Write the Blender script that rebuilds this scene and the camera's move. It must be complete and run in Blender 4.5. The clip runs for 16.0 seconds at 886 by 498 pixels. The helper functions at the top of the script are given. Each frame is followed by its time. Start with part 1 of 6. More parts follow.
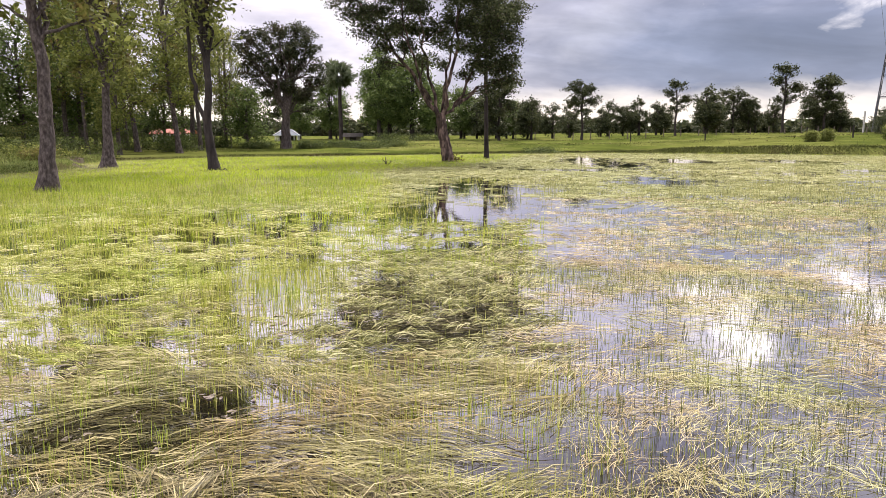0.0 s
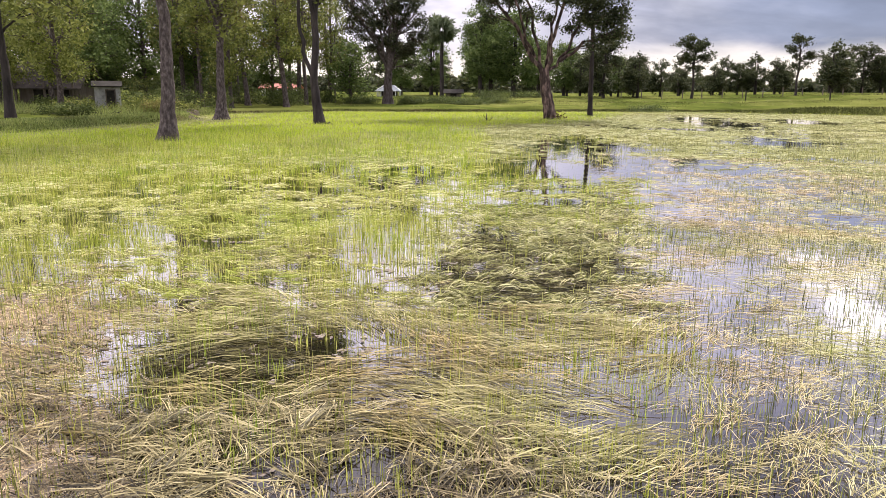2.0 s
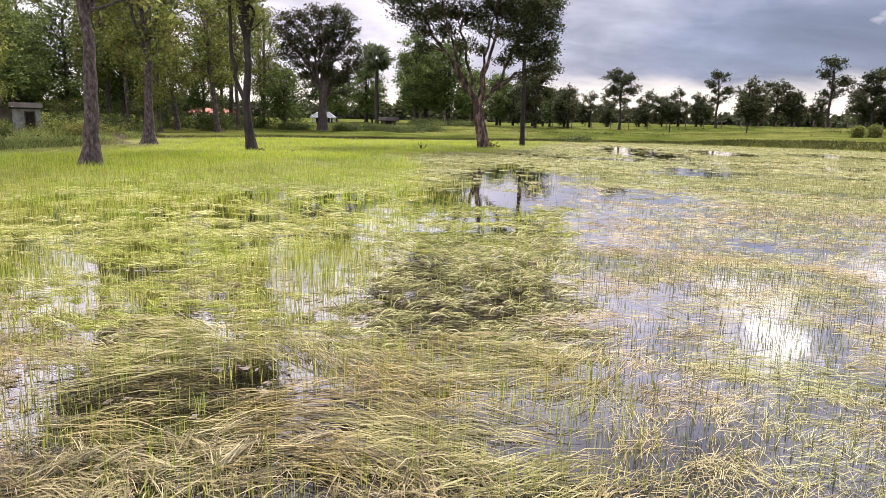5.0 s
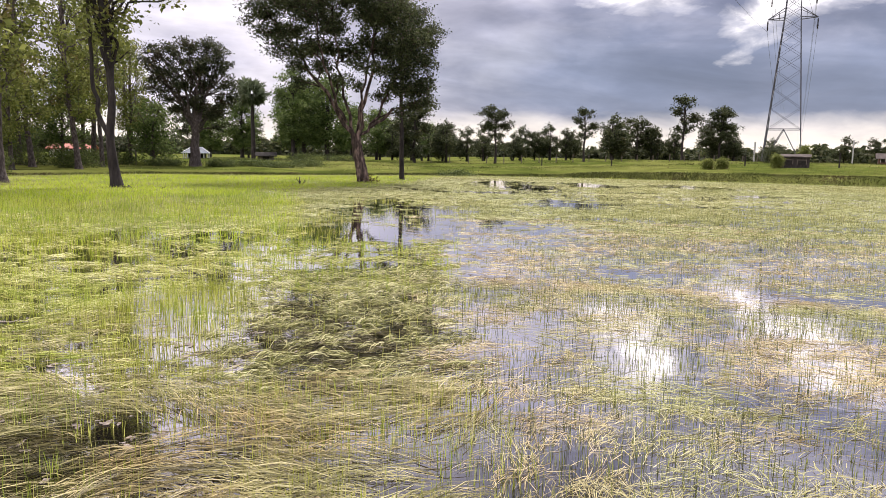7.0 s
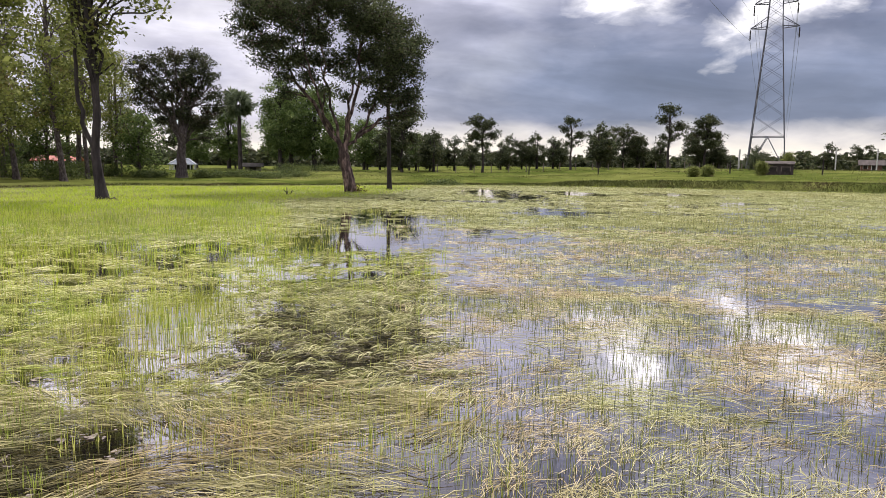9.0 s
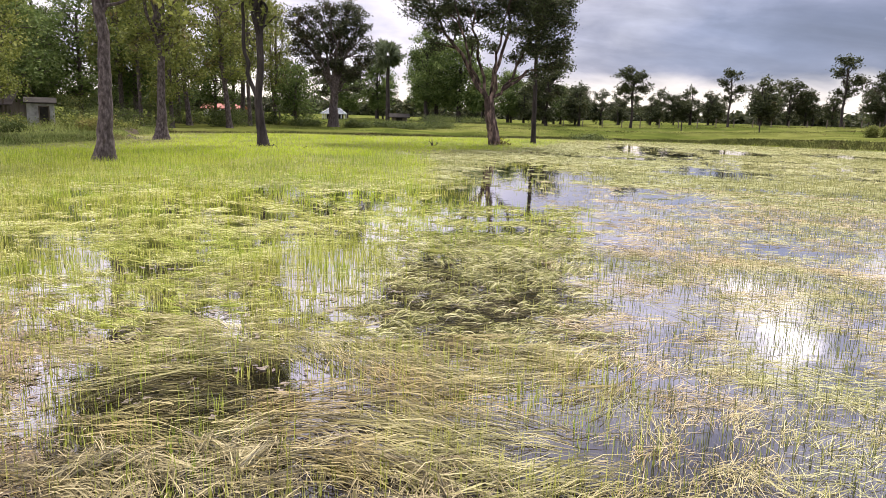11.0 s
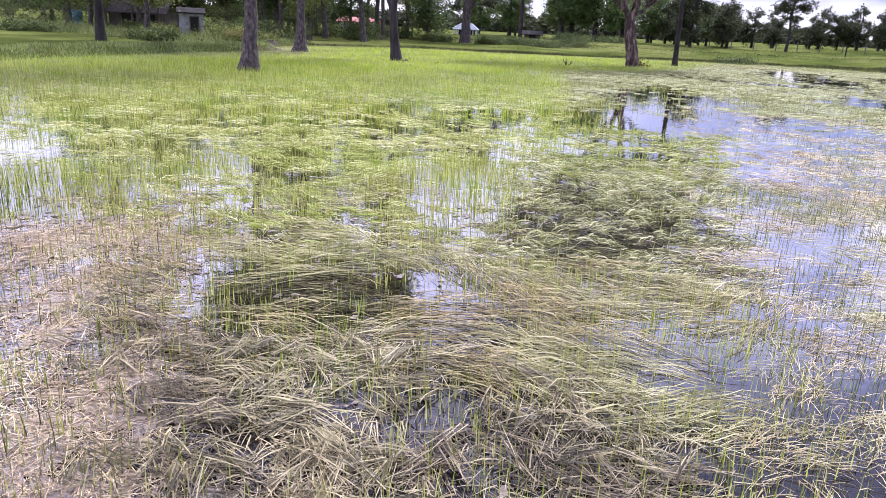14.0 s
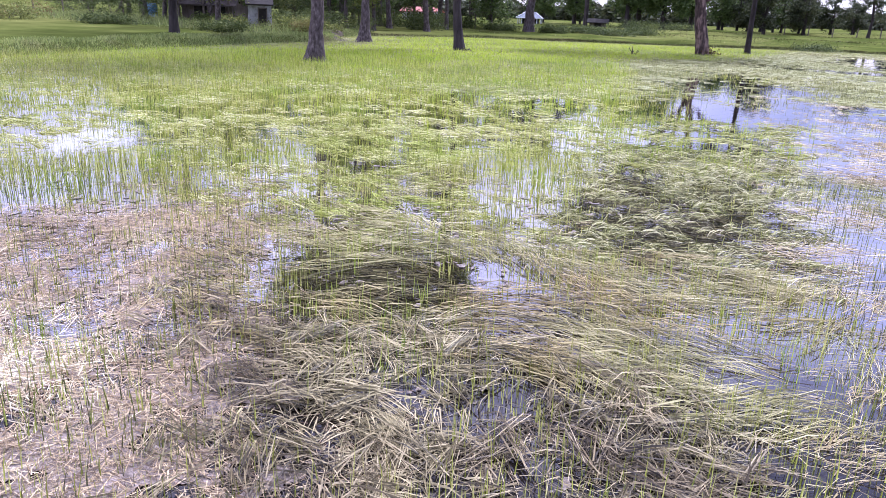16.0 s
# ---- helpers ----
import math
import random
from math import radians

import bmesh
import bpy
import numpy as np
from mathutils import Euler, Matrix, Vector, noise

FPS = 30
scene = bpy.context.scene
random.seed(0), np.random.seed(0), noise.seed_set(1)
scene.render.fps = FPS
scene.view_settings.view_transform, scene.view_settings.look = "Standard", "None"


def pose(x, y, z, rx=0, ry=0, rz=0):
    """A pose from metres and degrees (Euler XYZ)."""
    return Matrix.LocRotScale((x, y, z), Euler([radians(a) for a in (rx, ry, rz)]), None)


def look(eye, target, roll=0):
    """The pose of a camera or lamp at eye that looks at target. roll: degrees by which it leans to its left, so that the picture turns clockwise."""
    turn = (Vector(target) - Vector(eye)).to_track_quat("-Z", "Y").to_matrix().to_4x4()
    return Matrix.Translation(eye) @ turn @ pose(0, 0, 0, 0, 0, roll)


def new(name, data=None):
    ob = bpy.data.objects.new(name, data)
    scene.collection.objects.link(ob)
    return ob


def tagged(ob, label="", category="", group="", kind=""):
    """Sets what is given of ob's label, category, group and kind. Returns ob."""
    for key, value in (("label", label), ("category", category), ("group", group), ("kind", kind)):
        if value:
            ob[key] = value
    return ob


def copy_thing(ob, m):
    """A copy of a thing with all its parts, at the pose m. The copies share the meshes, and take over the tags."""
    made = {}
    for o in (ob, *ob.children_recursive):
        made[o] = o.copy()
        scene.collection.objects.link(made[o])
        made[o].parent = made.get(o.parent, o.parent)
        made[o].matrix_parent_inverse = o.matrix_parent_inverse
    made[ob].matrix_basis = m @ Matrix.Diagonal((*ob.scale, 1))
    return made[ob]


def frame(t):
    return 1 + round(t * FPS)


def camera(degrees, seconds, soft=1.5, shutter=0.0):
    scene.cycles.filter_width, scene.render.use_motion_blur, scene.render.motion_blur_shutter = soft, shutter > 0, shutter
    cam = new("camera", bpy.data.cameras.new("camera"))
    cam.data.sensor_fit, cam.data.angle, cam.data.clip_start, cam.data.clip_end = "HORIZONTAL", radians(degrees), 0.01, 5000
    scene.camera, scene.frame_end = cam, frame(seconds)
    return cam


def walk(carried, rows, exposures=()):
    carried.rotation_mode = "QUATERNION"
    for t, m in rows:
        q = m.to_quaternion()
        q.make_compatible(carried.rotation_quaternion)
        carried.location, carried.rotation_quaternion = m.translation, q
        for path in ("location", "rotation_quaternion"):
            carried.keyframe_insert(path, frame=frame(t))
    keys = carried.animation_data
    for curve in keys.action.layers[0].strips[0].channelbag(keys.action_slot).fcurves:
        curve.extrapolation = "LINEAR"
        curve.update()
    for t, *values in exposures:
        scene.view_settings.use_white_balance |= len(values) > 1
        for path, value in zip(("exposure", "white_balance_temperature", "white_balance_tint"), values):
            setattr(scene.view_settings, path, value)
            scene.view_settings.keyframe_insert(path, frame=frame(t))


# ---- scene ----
cam = camera(64.8, 16.0, 0.8)
PATH = [
    (0, (0.01, 0.223, 1.595), (-0.006, 2.195, 1.264), -0.1),
    (0.5, (-0.018, 0.218, 1.585), (-0.103, 2.187, 1.243), 0.0),
    (1, (-0.043, 0.22, 1.572), (-0.209, 2.179, 1.205), 0.1),
    (1.5, (-0.066, 0.226, 1.553), (-0.299, 2.171, 1.148), 0.4),
    (2, (-0.071, 0.228, 1.538), (-0.356, 2.156, 1.09), 0.4),
    (2.5, (-0.078, 0.225, 1.521), (-0.4, 2.138, 1.034), 0.8),
    (3, (-0.091, 0.224, 1.512), (-0.438, 2.125, 0.996), 1.1),
    (3.2, (-0.098, 0.226, 1.509), (-0.446, 2.126, 0.988), 1.2),
    (5.3, (-0.007, 0.224, 1.563), (-0.054, 2.193, 1.215), 1.3),
    (5.5, (0.004, 0.221, 1.565), (-0.005, 2.192, 1.227), 1.3),
    (6, (0.01, 0.2, 1.55), (0.104, 2.172, 1.234), 1.5),
    (6.5, (0.013, 0.211, 1.559), (0.189, 2.181, 1.264), 1.4),
    (7, (0.019, 0.226, 1.57), (0.245, 2.195, 1.302), 1.1),
    (7.5, (0.03, 0.23, 1.578), (0.31, 2.196, 1.344), 0.9),
    (8, (0.073, 0.221, 1.608), (0.418, 2.18, 1.403), 0.7),
    (8.5, (0.064, 0.211, 1.598), (0.414, 2.17, 1.397), 0.5),
    (9, (0.029, 0.217, 1.57), (0.288, 2.185, 1.329), 0.7),
    (9.5, (0.0, 0.225, 1.542), (0.131, 2.198, 1.242), 1.2),
    (9.7, (-0.009, 0.24, 1.54), (0.073, 2.213, 1.219), 1.5),
    (11.8, (-0.101, 0.204, 1.615), (-0.307, 2.15, 1.202), 1.4),
    (12, (-0.103, 0.198, 1.615), (-0.326, 2.139, 1.187), 1.4),
    (12.5, (-0.123, 0.194, 1.603), (-0.393, 2.12, 1.136), 1.8),
    (13, (-0.146, 0.205, 1.586), (-0.474, 2.109, 1.069), 2.4),
    (13.5, (-0.162, 0.201, 1.571), (-0.552, 2.078, 1.001), 2.9),
    (14, (-0.175, 0.196, 1.564), (-0.626, 2.046, 0.954), 2.9),
    (14.5, (-0.184, 0.193, 1.563), (-0.681, 2.024, 0.931), 2.9),
    (15, (-0.181, 0.197, 1.568), (-0.711, 2.017, 0.93), 2.8),
    (15.5, (-0.18, 0.186, 1.564), (-0.744, 1.995, 0.925), 2.6),
    (16, (-0.198, 0.18, 1.562), (-0.807, 1.973, 0.918), 2.3),
]
walk(cam, [(t, look(eye, target, roll)) for t, eye, target, roll in PATH], [(0, 0.56, 6700, 15), (2.0, 0.59, 6650, 15), (2.7, 0.69, 5850, 23), (5.2, 0.56, 6650, 15), (6.4, 0.54, 6700, 15), (7.0, 0.42, 6650, 15), (7.5, 0.36, 6600, 14), (8.2, 0.16, 6450, 13), (9.0, 0.23, 6450, 13), (9.5, 0.40, 6550, 14), (12.0, 0.59, 6600, 15), (12.5, 0.60, 6650, 16), (13.2, 0.67, 5850, 23), (14.2, 0.65, 5350, 28), (16, 0.66, 5200, 31)])

# ---- world, sun ----
SUN_AZ, SUN_EL = 20.0, 55.0          # degrees to the right of +y, and above the horizon
world = bpy.data.worlds.new("overcast_sky")
scene.world = world
world.use_nodes = True


def nodes_of(tree):
    tree.nodes.clear()
    return tree.nodes, tree.links


def add(ns, kind, **inputs):
    n = ns.new(kind)
    for key, value in inputs.items():
        if key.startswith("p_"):
            setattr_plain(n, key[2:], value)
        else:
            n.inputs[key.replace("_", " ")].default_value = value
    return n


def setattr_plain(n, key, value):
    """The few node settings that are used here."""
    if key == "operation":
        n.operation = value
    elif key == "blend_type":
        n.blend_type = value
    elif key == "data_type":
        n.data_type = value
    elif key == "noise_type":
        n.noise_type = value


def math_node(ns, ls, op, a, b=None, c=None, clamp=False):
    n = ns.new("ShaderNodeMath")
    n.operation, n.use_clamp = op, clamp
    for i, v in enumerate((a, b, c)):
        if v is None:
            continue
        if isinstance(v, (int, float)):
            n.inputs[i].default_value = v
        else:
            ls.new(v, n.inputs[i])
    return n.outputs[0]


def mix_col(ns, ls, fac, a, b, mode="MIX"):
    n = ns.new("ShaderNodeMix")
    n.data_type, n.blend_type = "RGBA", mode
    for i, v in ((0, fac), (6, a), (7, b)):
        if isinstance(v, (int, float)):
            n.inputs[i].default_value = v
        elif isinstance(v, tuple):
            n.inputs[i].default_value = (*v, 1)
        else:
            ls.new(v, n.inputs[i])
    return n.outputs[2]


def ramp(ns, ls, fac, stops):
    n = ns.new("ShaderNodeValToRGB")
    e = n.color_ramp.elements
    while len(e) < len(stops):
        e.new(0.5)
    for el, (p, c) in zip(e, stops):
        el.position = p
        el.color = (*c, 1) if isinstance(c, tuple) else (c, c, c, 1)
    ls.new(fac, n.inputs[0])
    return n.outputs[0]


def build_sky():
    ns, ls = nodes_of(world.node_tree)
    sky = ns.new("ShaderNodeTexSky")
    sky.sky_type, sky.sun_disc = "NISHITA", False
    sky.sun_elevation, sky.sun_rotation = radians(SUN_EL), radians(SUN_AZ)
    tc = ns.new("ShaderNodeTexCoord")
    sep = ns.new("ShaderNodeSeparateXYZ")
    ls.new(tc.outputs["Generated"], sep.inputs[0])
    x, y, z = sep.outputs
    # clouds lie on a flat deck: the way up to it is divided by the height above the horizon
    up = math_node(ns, ls, "ADD", math_node(ns, ls, "MAXIMUM", z, 0.0), 0.34)
    px = math_node(ns, ls, "DIVIDE", x, up)
    py = math_node(ns, ls, "DIVIDE", y, up)
    comb = ns.new("ShaderNodeCombineXYZ")
    ls.new(px, comb.inputs[0]), ls.new(py, comb.inputs[1])
    big = add(ns, "ShaderNodeTexNoise", Scale=1.5, Detail=5.0, Roughness=0.52, Distortion=0.5)
    fine = add(ns, "ShaderNodeTexNoise", Scale=3.8, Detail=6.0, Roughness=0.50, Distortion=0.35)
    ls.new(comb.outputs[0], big.inputs["Vector"])
    ls.new(comb.outputs[0], fine.inputs["Vector"])
    # how far to the right: 0 at the left of the way ahead, 1 well to the right
    az = math_node(ns, ls, "ARCTAN2", x, y)
    right = math_node(ns, ls, "MULTIPLY_ADD", az, 2.4, 0.28, clamp=True)
    dens = math_node(ns, ls, "MULTIPLY_ADD", fine.outputs[0], 0.62, math_node(ns, ls, "MULTIPLY", big.outputs[0], 0.58))
    grey = ramp(ns, ls, dens, [(0.44, (0.50, 0.51, 0.60)), (0.54, (0.36, 0.37, 0.47)), (0.62, (0.225, 0.24, 0.33)), (0.74, (0.13, 0.145, 0.22))])
    pale = ramp(ns, ls, dens, [(0.45, (0.90, 0.88, 0.93)), (0.6, (0.66, 0.64, 0.72)), (0.74, (0.48, 0.47, 0.56))])
    col = mix_col(ns, ls, right, pale, grey)
    # the low slate-blue bank of cloud
    wob = math_node(ns, ls, "MULTIPLY_ADD", math_node(ns, ls, "SUBTRACT", big.outputs[0], 0.5), 0.10, z)
    band = ramp(ns, ls, wob, [(0.03, 0.0), (0.07, 1.0), (0.13, 0.9), (0.22, 0.0)])
    band = math_node(ns, ls, "MULTIPLY", band, math_node(ns, ls, "MULTIPLY_ADD", right, 0.75, 0.05))
    col = mix_col(ns, ls, band, col, (0.165, 0.205, 0.305))
    # long streaks in the cloud base
    lay = ns.new("ShaderNodeCombineXYZ")
    ls.new(math_node(ns, ls, "MULTIPLY", az, 3.2), lay.inputs[0]), ls.new(math_node(ns, ls, "MULTIPLY_ADD", z, 15.0, math_node(ns, ls, "MULTIPLY", az, 1.4)), lay.inputs[1])
    streak = add(ns, "ShaderNodeTexNoise", Scale=1.6, Detail=6.0, Roughness=0.55, Distortion=0.4)
    ls.new(lay.outputs[0], streak.inputs["Vector"])
    tone = ramp(ns, ls, streak.outputs[0], [(0.3, 0.80), (0.5, 1.0), (0.7, 1.28)])
    col = mix_col(ns, ls, 1.0, col, tone, "MULTIPLY")
    # the clear cream strip under it
    low = ramp(ns, ls, math_node(ns, ls, "MULTIPLY_ADD", math_node(ns, ls, "SUBTRACT", fine.outputs[0], 0.5), 0.05, z), [(0.022, 1.0), (0.062, 0.0)])
    col = mix_col(ns, ls, low, col, (0.92, 0.86, 0.76))
    # ragged breaks through which the bright sky shows: middle round and up, and how tight they are
    rag = add(ns, "ShaderNodeTexNoise", Scale=6.5, Detail=5.0, Roughness=0.55, Distortion=0.3)
    ls.new(comb.outputs[0], rag.inputs["Vector"])
    gap = None
    for ga, gh, ka, kh, lean in ((0.395, 0.262, 75.0, 90.0, 0.25), (0.60, 0.232, 60.0, 190.0, 0.45), (0.535, 0.185, 220.0, 330.0, 0.5)):
        gx = math_node(ns, ls, "SUBTRACT", az, ga)
        gz = math_node(ns, ls, "SUBTRACT", math_node(ns, ls, "SUBTRACT", z, gh), math_node(ns, ls, "MULTIPLY", gx, lean))
        r2 = math_node(ns, ls, "ADD", math_node(ns, ls, "MULTIPLY", math_node(ns, ls, "MULTIPLY", gx, gx), ka), math_node(ns, ls, "MULTIPLY", math_node(ns, ls, "MULTIPLY", gz, gz), kh))
        one = math_node(ns, ls, "SUBTRACT", math_node(ns, ls, "MULTIPLY_ADD", rag.outputs[0], 2.9, -0.72), r2, clamp=True)
        gap = one if gap is None else math_node(ns, ls, "MAXIMUM", gap, one)
    gap = ramp(ns, ls, gap, [(0.0, 0.0), (0.4, 0.25), (0.9, 0.95)])
    col = mix_col(ns, ls, gap, col, (1.3, 1.27, 1.27))
    # overcast light grows towards the top of the sky
    high = math_node(ns, ls, "MULTIPLY_ADD", math_node(ns, ls, "SUBTRACT", z, 0.19, clamp=True), math_node(ns, ls, "MULTIPLY_ADD", right, -0.6, 2.8), 1.0)
    hc = ns.new("ShaderNodeCombineXYZ")
    for i in range(3):
        ls.new(high, hc.inputs[i])
    col = mix_col(ns, ls, 1.0, col, hc.outputs[0], "MULTIPLY")
    clouds = add(ns, "ShaderNodeBackground", Strength=1.0)
    ls.new(col, clouds.inputs[0])
    blue = add(ns, "ShaderNodeBackground", Strength=0.10)
    ls.new(sky.outputs[0], blue.inputs[0])
    both = add(ns, "ShaderNodeMixShader", Fac=0.93)
    ls.new(blue.outputs[0], both.inputs[1]), ls.new(clouds.outputs[0], both.inputs[2])
    out = ns.new("ShaderNodeOutputWorld")
    ls.new(both.outputs[0], out.inputs[0])


build_sky()
lamp = bpy.data.lights.new("sun", "SUN")
lamp.energy, lamp.angle, lamp.color = 4.6, radians(22), (1.0, 0.95, 0.86)
sun = new("sun", lamp)
sun_way = Vector((math.sin(radians(SUN_AZ)) * math.cos(radians(SUN_EL)), math.cos(radians(SUN_AZ)) * math.cos(radians(SUN_EL)), math.sin(radians(SUN_EL))))
sun.matrix_world = look(sun_way * 60, (0, 0, 0))


# ---- materials ----
def material(name, colours, scale=4.0, rough=0.7, bump=0.3, bump_scale=None, stretch=(1, 1, 1), island=0.0, through_light=0.0,
             place=None, metallic=0.0, detail=5.0, obj_random=0.0, spec=0.4):
    """colours: a ramp over noise. island: how far single leaves or blades differ. through_light: share of light that passes through.
    place: a second ramp and the noise size by which it takes turns with the first one."""
    m = bpy.data.materials.new(name)
    m.use_nodes = True
    ns, ls = nodes_of(m.node_tree)
    tc = ns.new("ShaderNodeTexCoord")
    mp = ns.new("ShaderNodeMapping")
    mp.inputs["Scale"].default_value = stretch
    ls.new(tc.outputs["Object"], mp.inputs[0])
    nz = add(ns, "ShaderNodeTexNoise", Scale=scale, Detail=detail, Roughness=0.62)
    ls.new(mp.outputs[0], nz.inputs["Vector"])
    fac = nz.outputs[0]
    geo = ns.new("ShaderNodeNewGeometry")
    if island:
        fac = math_node(ns, ls, "MULTIPLY_ADD", math_node(ns, ls, "SUBTRACT", geo.outputs["Random Per Island"], 0.5), island, fac)
    if obj_random:
        oi = ns.new("ShaderNodeObjectInfo")
        fac = math_node(ns, ls, "MULTIPLY_ADD", math_node(ns, ls, "SUBTRACT", oi.outputs["Random"], 0.5), obj_random, fac)
    col = ramp(ns, ls, fac, colours)
    if place:
        other, size, lo, hi = place
        nz2 = add(ns, "ShaderNodeTexNoise", Scale=size, Detail=3.0, Roughness=0.6)
        ls.new(tc.outputs["Object"], nz2.inputs["Vector"])
        col = mix_col(ns, ls, ramp(ns, ls, nz2.outputs[0], [(lo, 0.0), (hi, 1.0)]), col, ramp(ns, ls, fac, other))
    bs = add(ns, "ShaderNodeBsdfPrincipled", Roughness=rough, Metallic=metallic)
    bs.inputs["Specular IOR Level"].default_value = spec
    ls.new(col, bs.inputs["Base Color"])
    if bump:
        bz = add(ns, "ShaderNodeTexNoise", Scale=bump_scale or scale * 4, Detail=6.0, Roughness=0.65)
        ls.new(mp.outputs[0], bz.inputs["Vector"])
        bp = add(ns, "ShaderNodeBump", Strength=bump, Distance=0.03)
        ls.new(bz.outputs[0], bp.inputs["Height"])
        ls.new(bp.outputs[0], bs.inputs["Normal"])
    out = ns.new("ShaderNodeOutputMaterial")
    if through_light:
        tr = ns.new("ShaderNodeBsdfTranslucent")
        ls.new(col, tr.inputs[0])
        mx = add(ns, "ShaderNodeMixShader", Fac=through_light)
        ls.new(bs.outputs[0], mx.inputs[1]), ls.new(tr.outputs[0], mx.inputs[2])
        ls.new(mx.outputs[0], out.inputs[0])
    else:
        ls.new(bs.outputs[0], out.inputs[0])
    return m


STRAW = [(0.2, (0.22, 0.15, 0.085)), (0.45, (0.50, 0.38, 0.21)), (0.6, (0.64, 0.54, 0.32)), (0.8, (0.74, 0.68, 0.48))]
PALE = [(0.12, (0.113, 0.08, 0.0504)), (0.4, (0.288, 0.21, 0.122)), (0.6, (0.442, 0.335, 0.197)), (0.85, (0.648, 0.52, 0.311))]
GREEN = [(0.2, (0.10, 0.17, 0.015)), (0.45, (0.23, 0.34, 0.035)), (0.6, (0.36, 0.46, 0.06)), (0.8, (0.50, 0.56, 0.13))]
LUSH = [(0.2, (0.22, 0.31, 0.02)), (0.45, (0.40, 0.52, 0.03)), (0.6, (0.52, 0.61, 0.05)), (0.8, (0.60, 0.66, 0.12))]
RUSH = [(0.2, (0.15, 0.17, 0.025)), (0.45, (0.31, 0.35, 0.05)), (0.6, (0.45, 0.48, 0.09)), (0.8, (0.60, 0.57, 0.20))]
PALE_GREEN = [(0.2, (0.194, 0.194, 0.0702)), (0.45, (0.324, 0.324, 0.113)), (0.6, (0.421, 0.416, 0.173)), (0.8, (0.54, 0.518, 0.27))]
OLIVE = [(0.12, (0.055, 0.051, 0.0165)), (0.4, (0.195, 0.182, 0.058)), (0.6, (0.36, 0.328, 0.122)), (0.85, (0.61, 0.545, 0.295))]
HEAP = [(0.15, (0.022, 0.016, 0.008)), (0.42, (0.078, 0.058, 0.029)), (0.62, (0.18, 0.138, 0.07)), (0.88, (0.44, 0.36, 0.205))]
m_straw = material("straw", [(0.15, (0.045, 0.033, 0.012)), (0.42, (0.18, 0.138, 0.048)), (0.62, (0.375, 0.29, 0.11)), (0.88, (0.62, 0.51, 0.25))], 1.2, 0.6, 0, island=0.6, through_light=0.2, place=(OLIVE, 0.55, 0.42, 0.54), spec=0.35)
m_heap = material("grey_straw", HEAP, 1.2, 0.48, 0, island=0.75, through_light=0.12, place=([(0.12, (0.028, 0.023, 0.010)), (0.4, (0.105, 0.088, 0.036)), (0.6, (0.22, 0.186, 0.082)), (0.85, (0.48, 0.41, 0.215))], 0.9, 0.43, 0.55), spec=0.25)
m_straw_pale = material("bleached_straw", PALE, 1.5, 0.6, 0, island=0.8, through_light=0.15, place=(STRAW, 0.8, 0.5, 0.62), spec=0.15)
m_scum = material("floating_scum", [(0.30, (0.095, 0.073, 0.056)), (0.45, (0.225, 0.178, 0.143)), (0.58, (0.33, 0.267, 0.218)), (0.72, (0.56, 0.465, 0.39))], 55.0, 0.55, 0.9, 110.0, (0.45, 1, 1), place=([(0.34, (0.08, 0.062, 0.05)), (0.5, (0.25, 0.20, 0.165)), (0.68, (0.46, 0.385, 0.33))], 6.0, 0.42, 0.6))
m_mid = material("flattened_grass", [(0.15, (0.17, 0.18, 0.035)), (0.4, (0.38, 0.39, 0.085)), (0.6, (0.56, 0.56, 0.18)), (0.85, (0.78, 0.75, 0.42))], 0.8, 0.55, 0, island=0.9, through_light=0.3, place=([(0.15, (0.12, 0.15, 0.02)), (0.4, (0.27, 0.33, 0.05)), (0.6, (0.42, 0.47, 0.09)), (0.85, (0.62, 0.62, 0.22))], 0.45, 0.46, 0.62), spec=0.15)
m_hummock = material("hummock_grass", [(0.15, (0.07, 0.075, 0.02)), (0.42, (0.21, 0.21, 0.06)), (0.6, (0.34, 0.335, 0.12)), (0.85, (0.60, 0.57, 0.30))], 0.8, 0.55, 0, island=0.9, through_light=0.2, place=(GREEN, 0.6, 0.58, 0.78), spec=0.15)
m_raft = material("tan_floating_grass", [(0.2, (0.189, 0.14, 0.0684)), (0.45, (0.391, 0.312, 0.149)), (0.6, (0.513, 0.42, 0.212)), (0.8, (0.675, 0.573, 0.348))], 0.9, 0.55, 0, island=0.5, through_light=0.2, place=(PALE_GREEN, 0.7, 0.44, 0.60), spec=0.28)
m_far_pale = material("pale_floating_grass", [(0.2, (0.20, 0.21, 0.075)), (0.45, (0.31, 0.32, 0.12)), (0.6, (0.38, 0.39, 0.155)), (0.8, (0.46, 0.465, 0.23))], 0.5, 0.55, 0, island=0.3, through_light=0.25, place=(PALE_GREEN, 0.12, 0.45, 0.6), spec=0.15)
# old straw; under the hummocks its dark colour replaces the tree's reflection
m_straw_reflection = material("sunken_straw", [(0.2, (0.020, 0.017, 0.008)), (0.5, (0.052, 0.045, 0.018)), (0.8, (0.13, 0.115, 0.042))], 1.5, 0.75, 0, island=0.7, through_light=0.1, spec=0.1)
m_rush_dark = material("dark_rush", [(0.2, (0.05, 0.06, 0.015)), (0.5, (0.16, 0.19, 0.035)), (0.8, (0.36, 0.38, 0.10))], 1.5, 0.5, 0, island=0.7, through_light=0.3)
m_rush = material("rush", RUSH, 1.5, 0.5, 0, island=0.6, through_light=0.42, place=(GREEN, 0.8, 0.5, 0.62), spec=0.15)
m_green = material("green_grass", GREEN, 0.7, 0.5, 0, island=0.5, through_light=0.4, place=(LUSH, 0.3, 0.42, 0.58), spec=0.15)
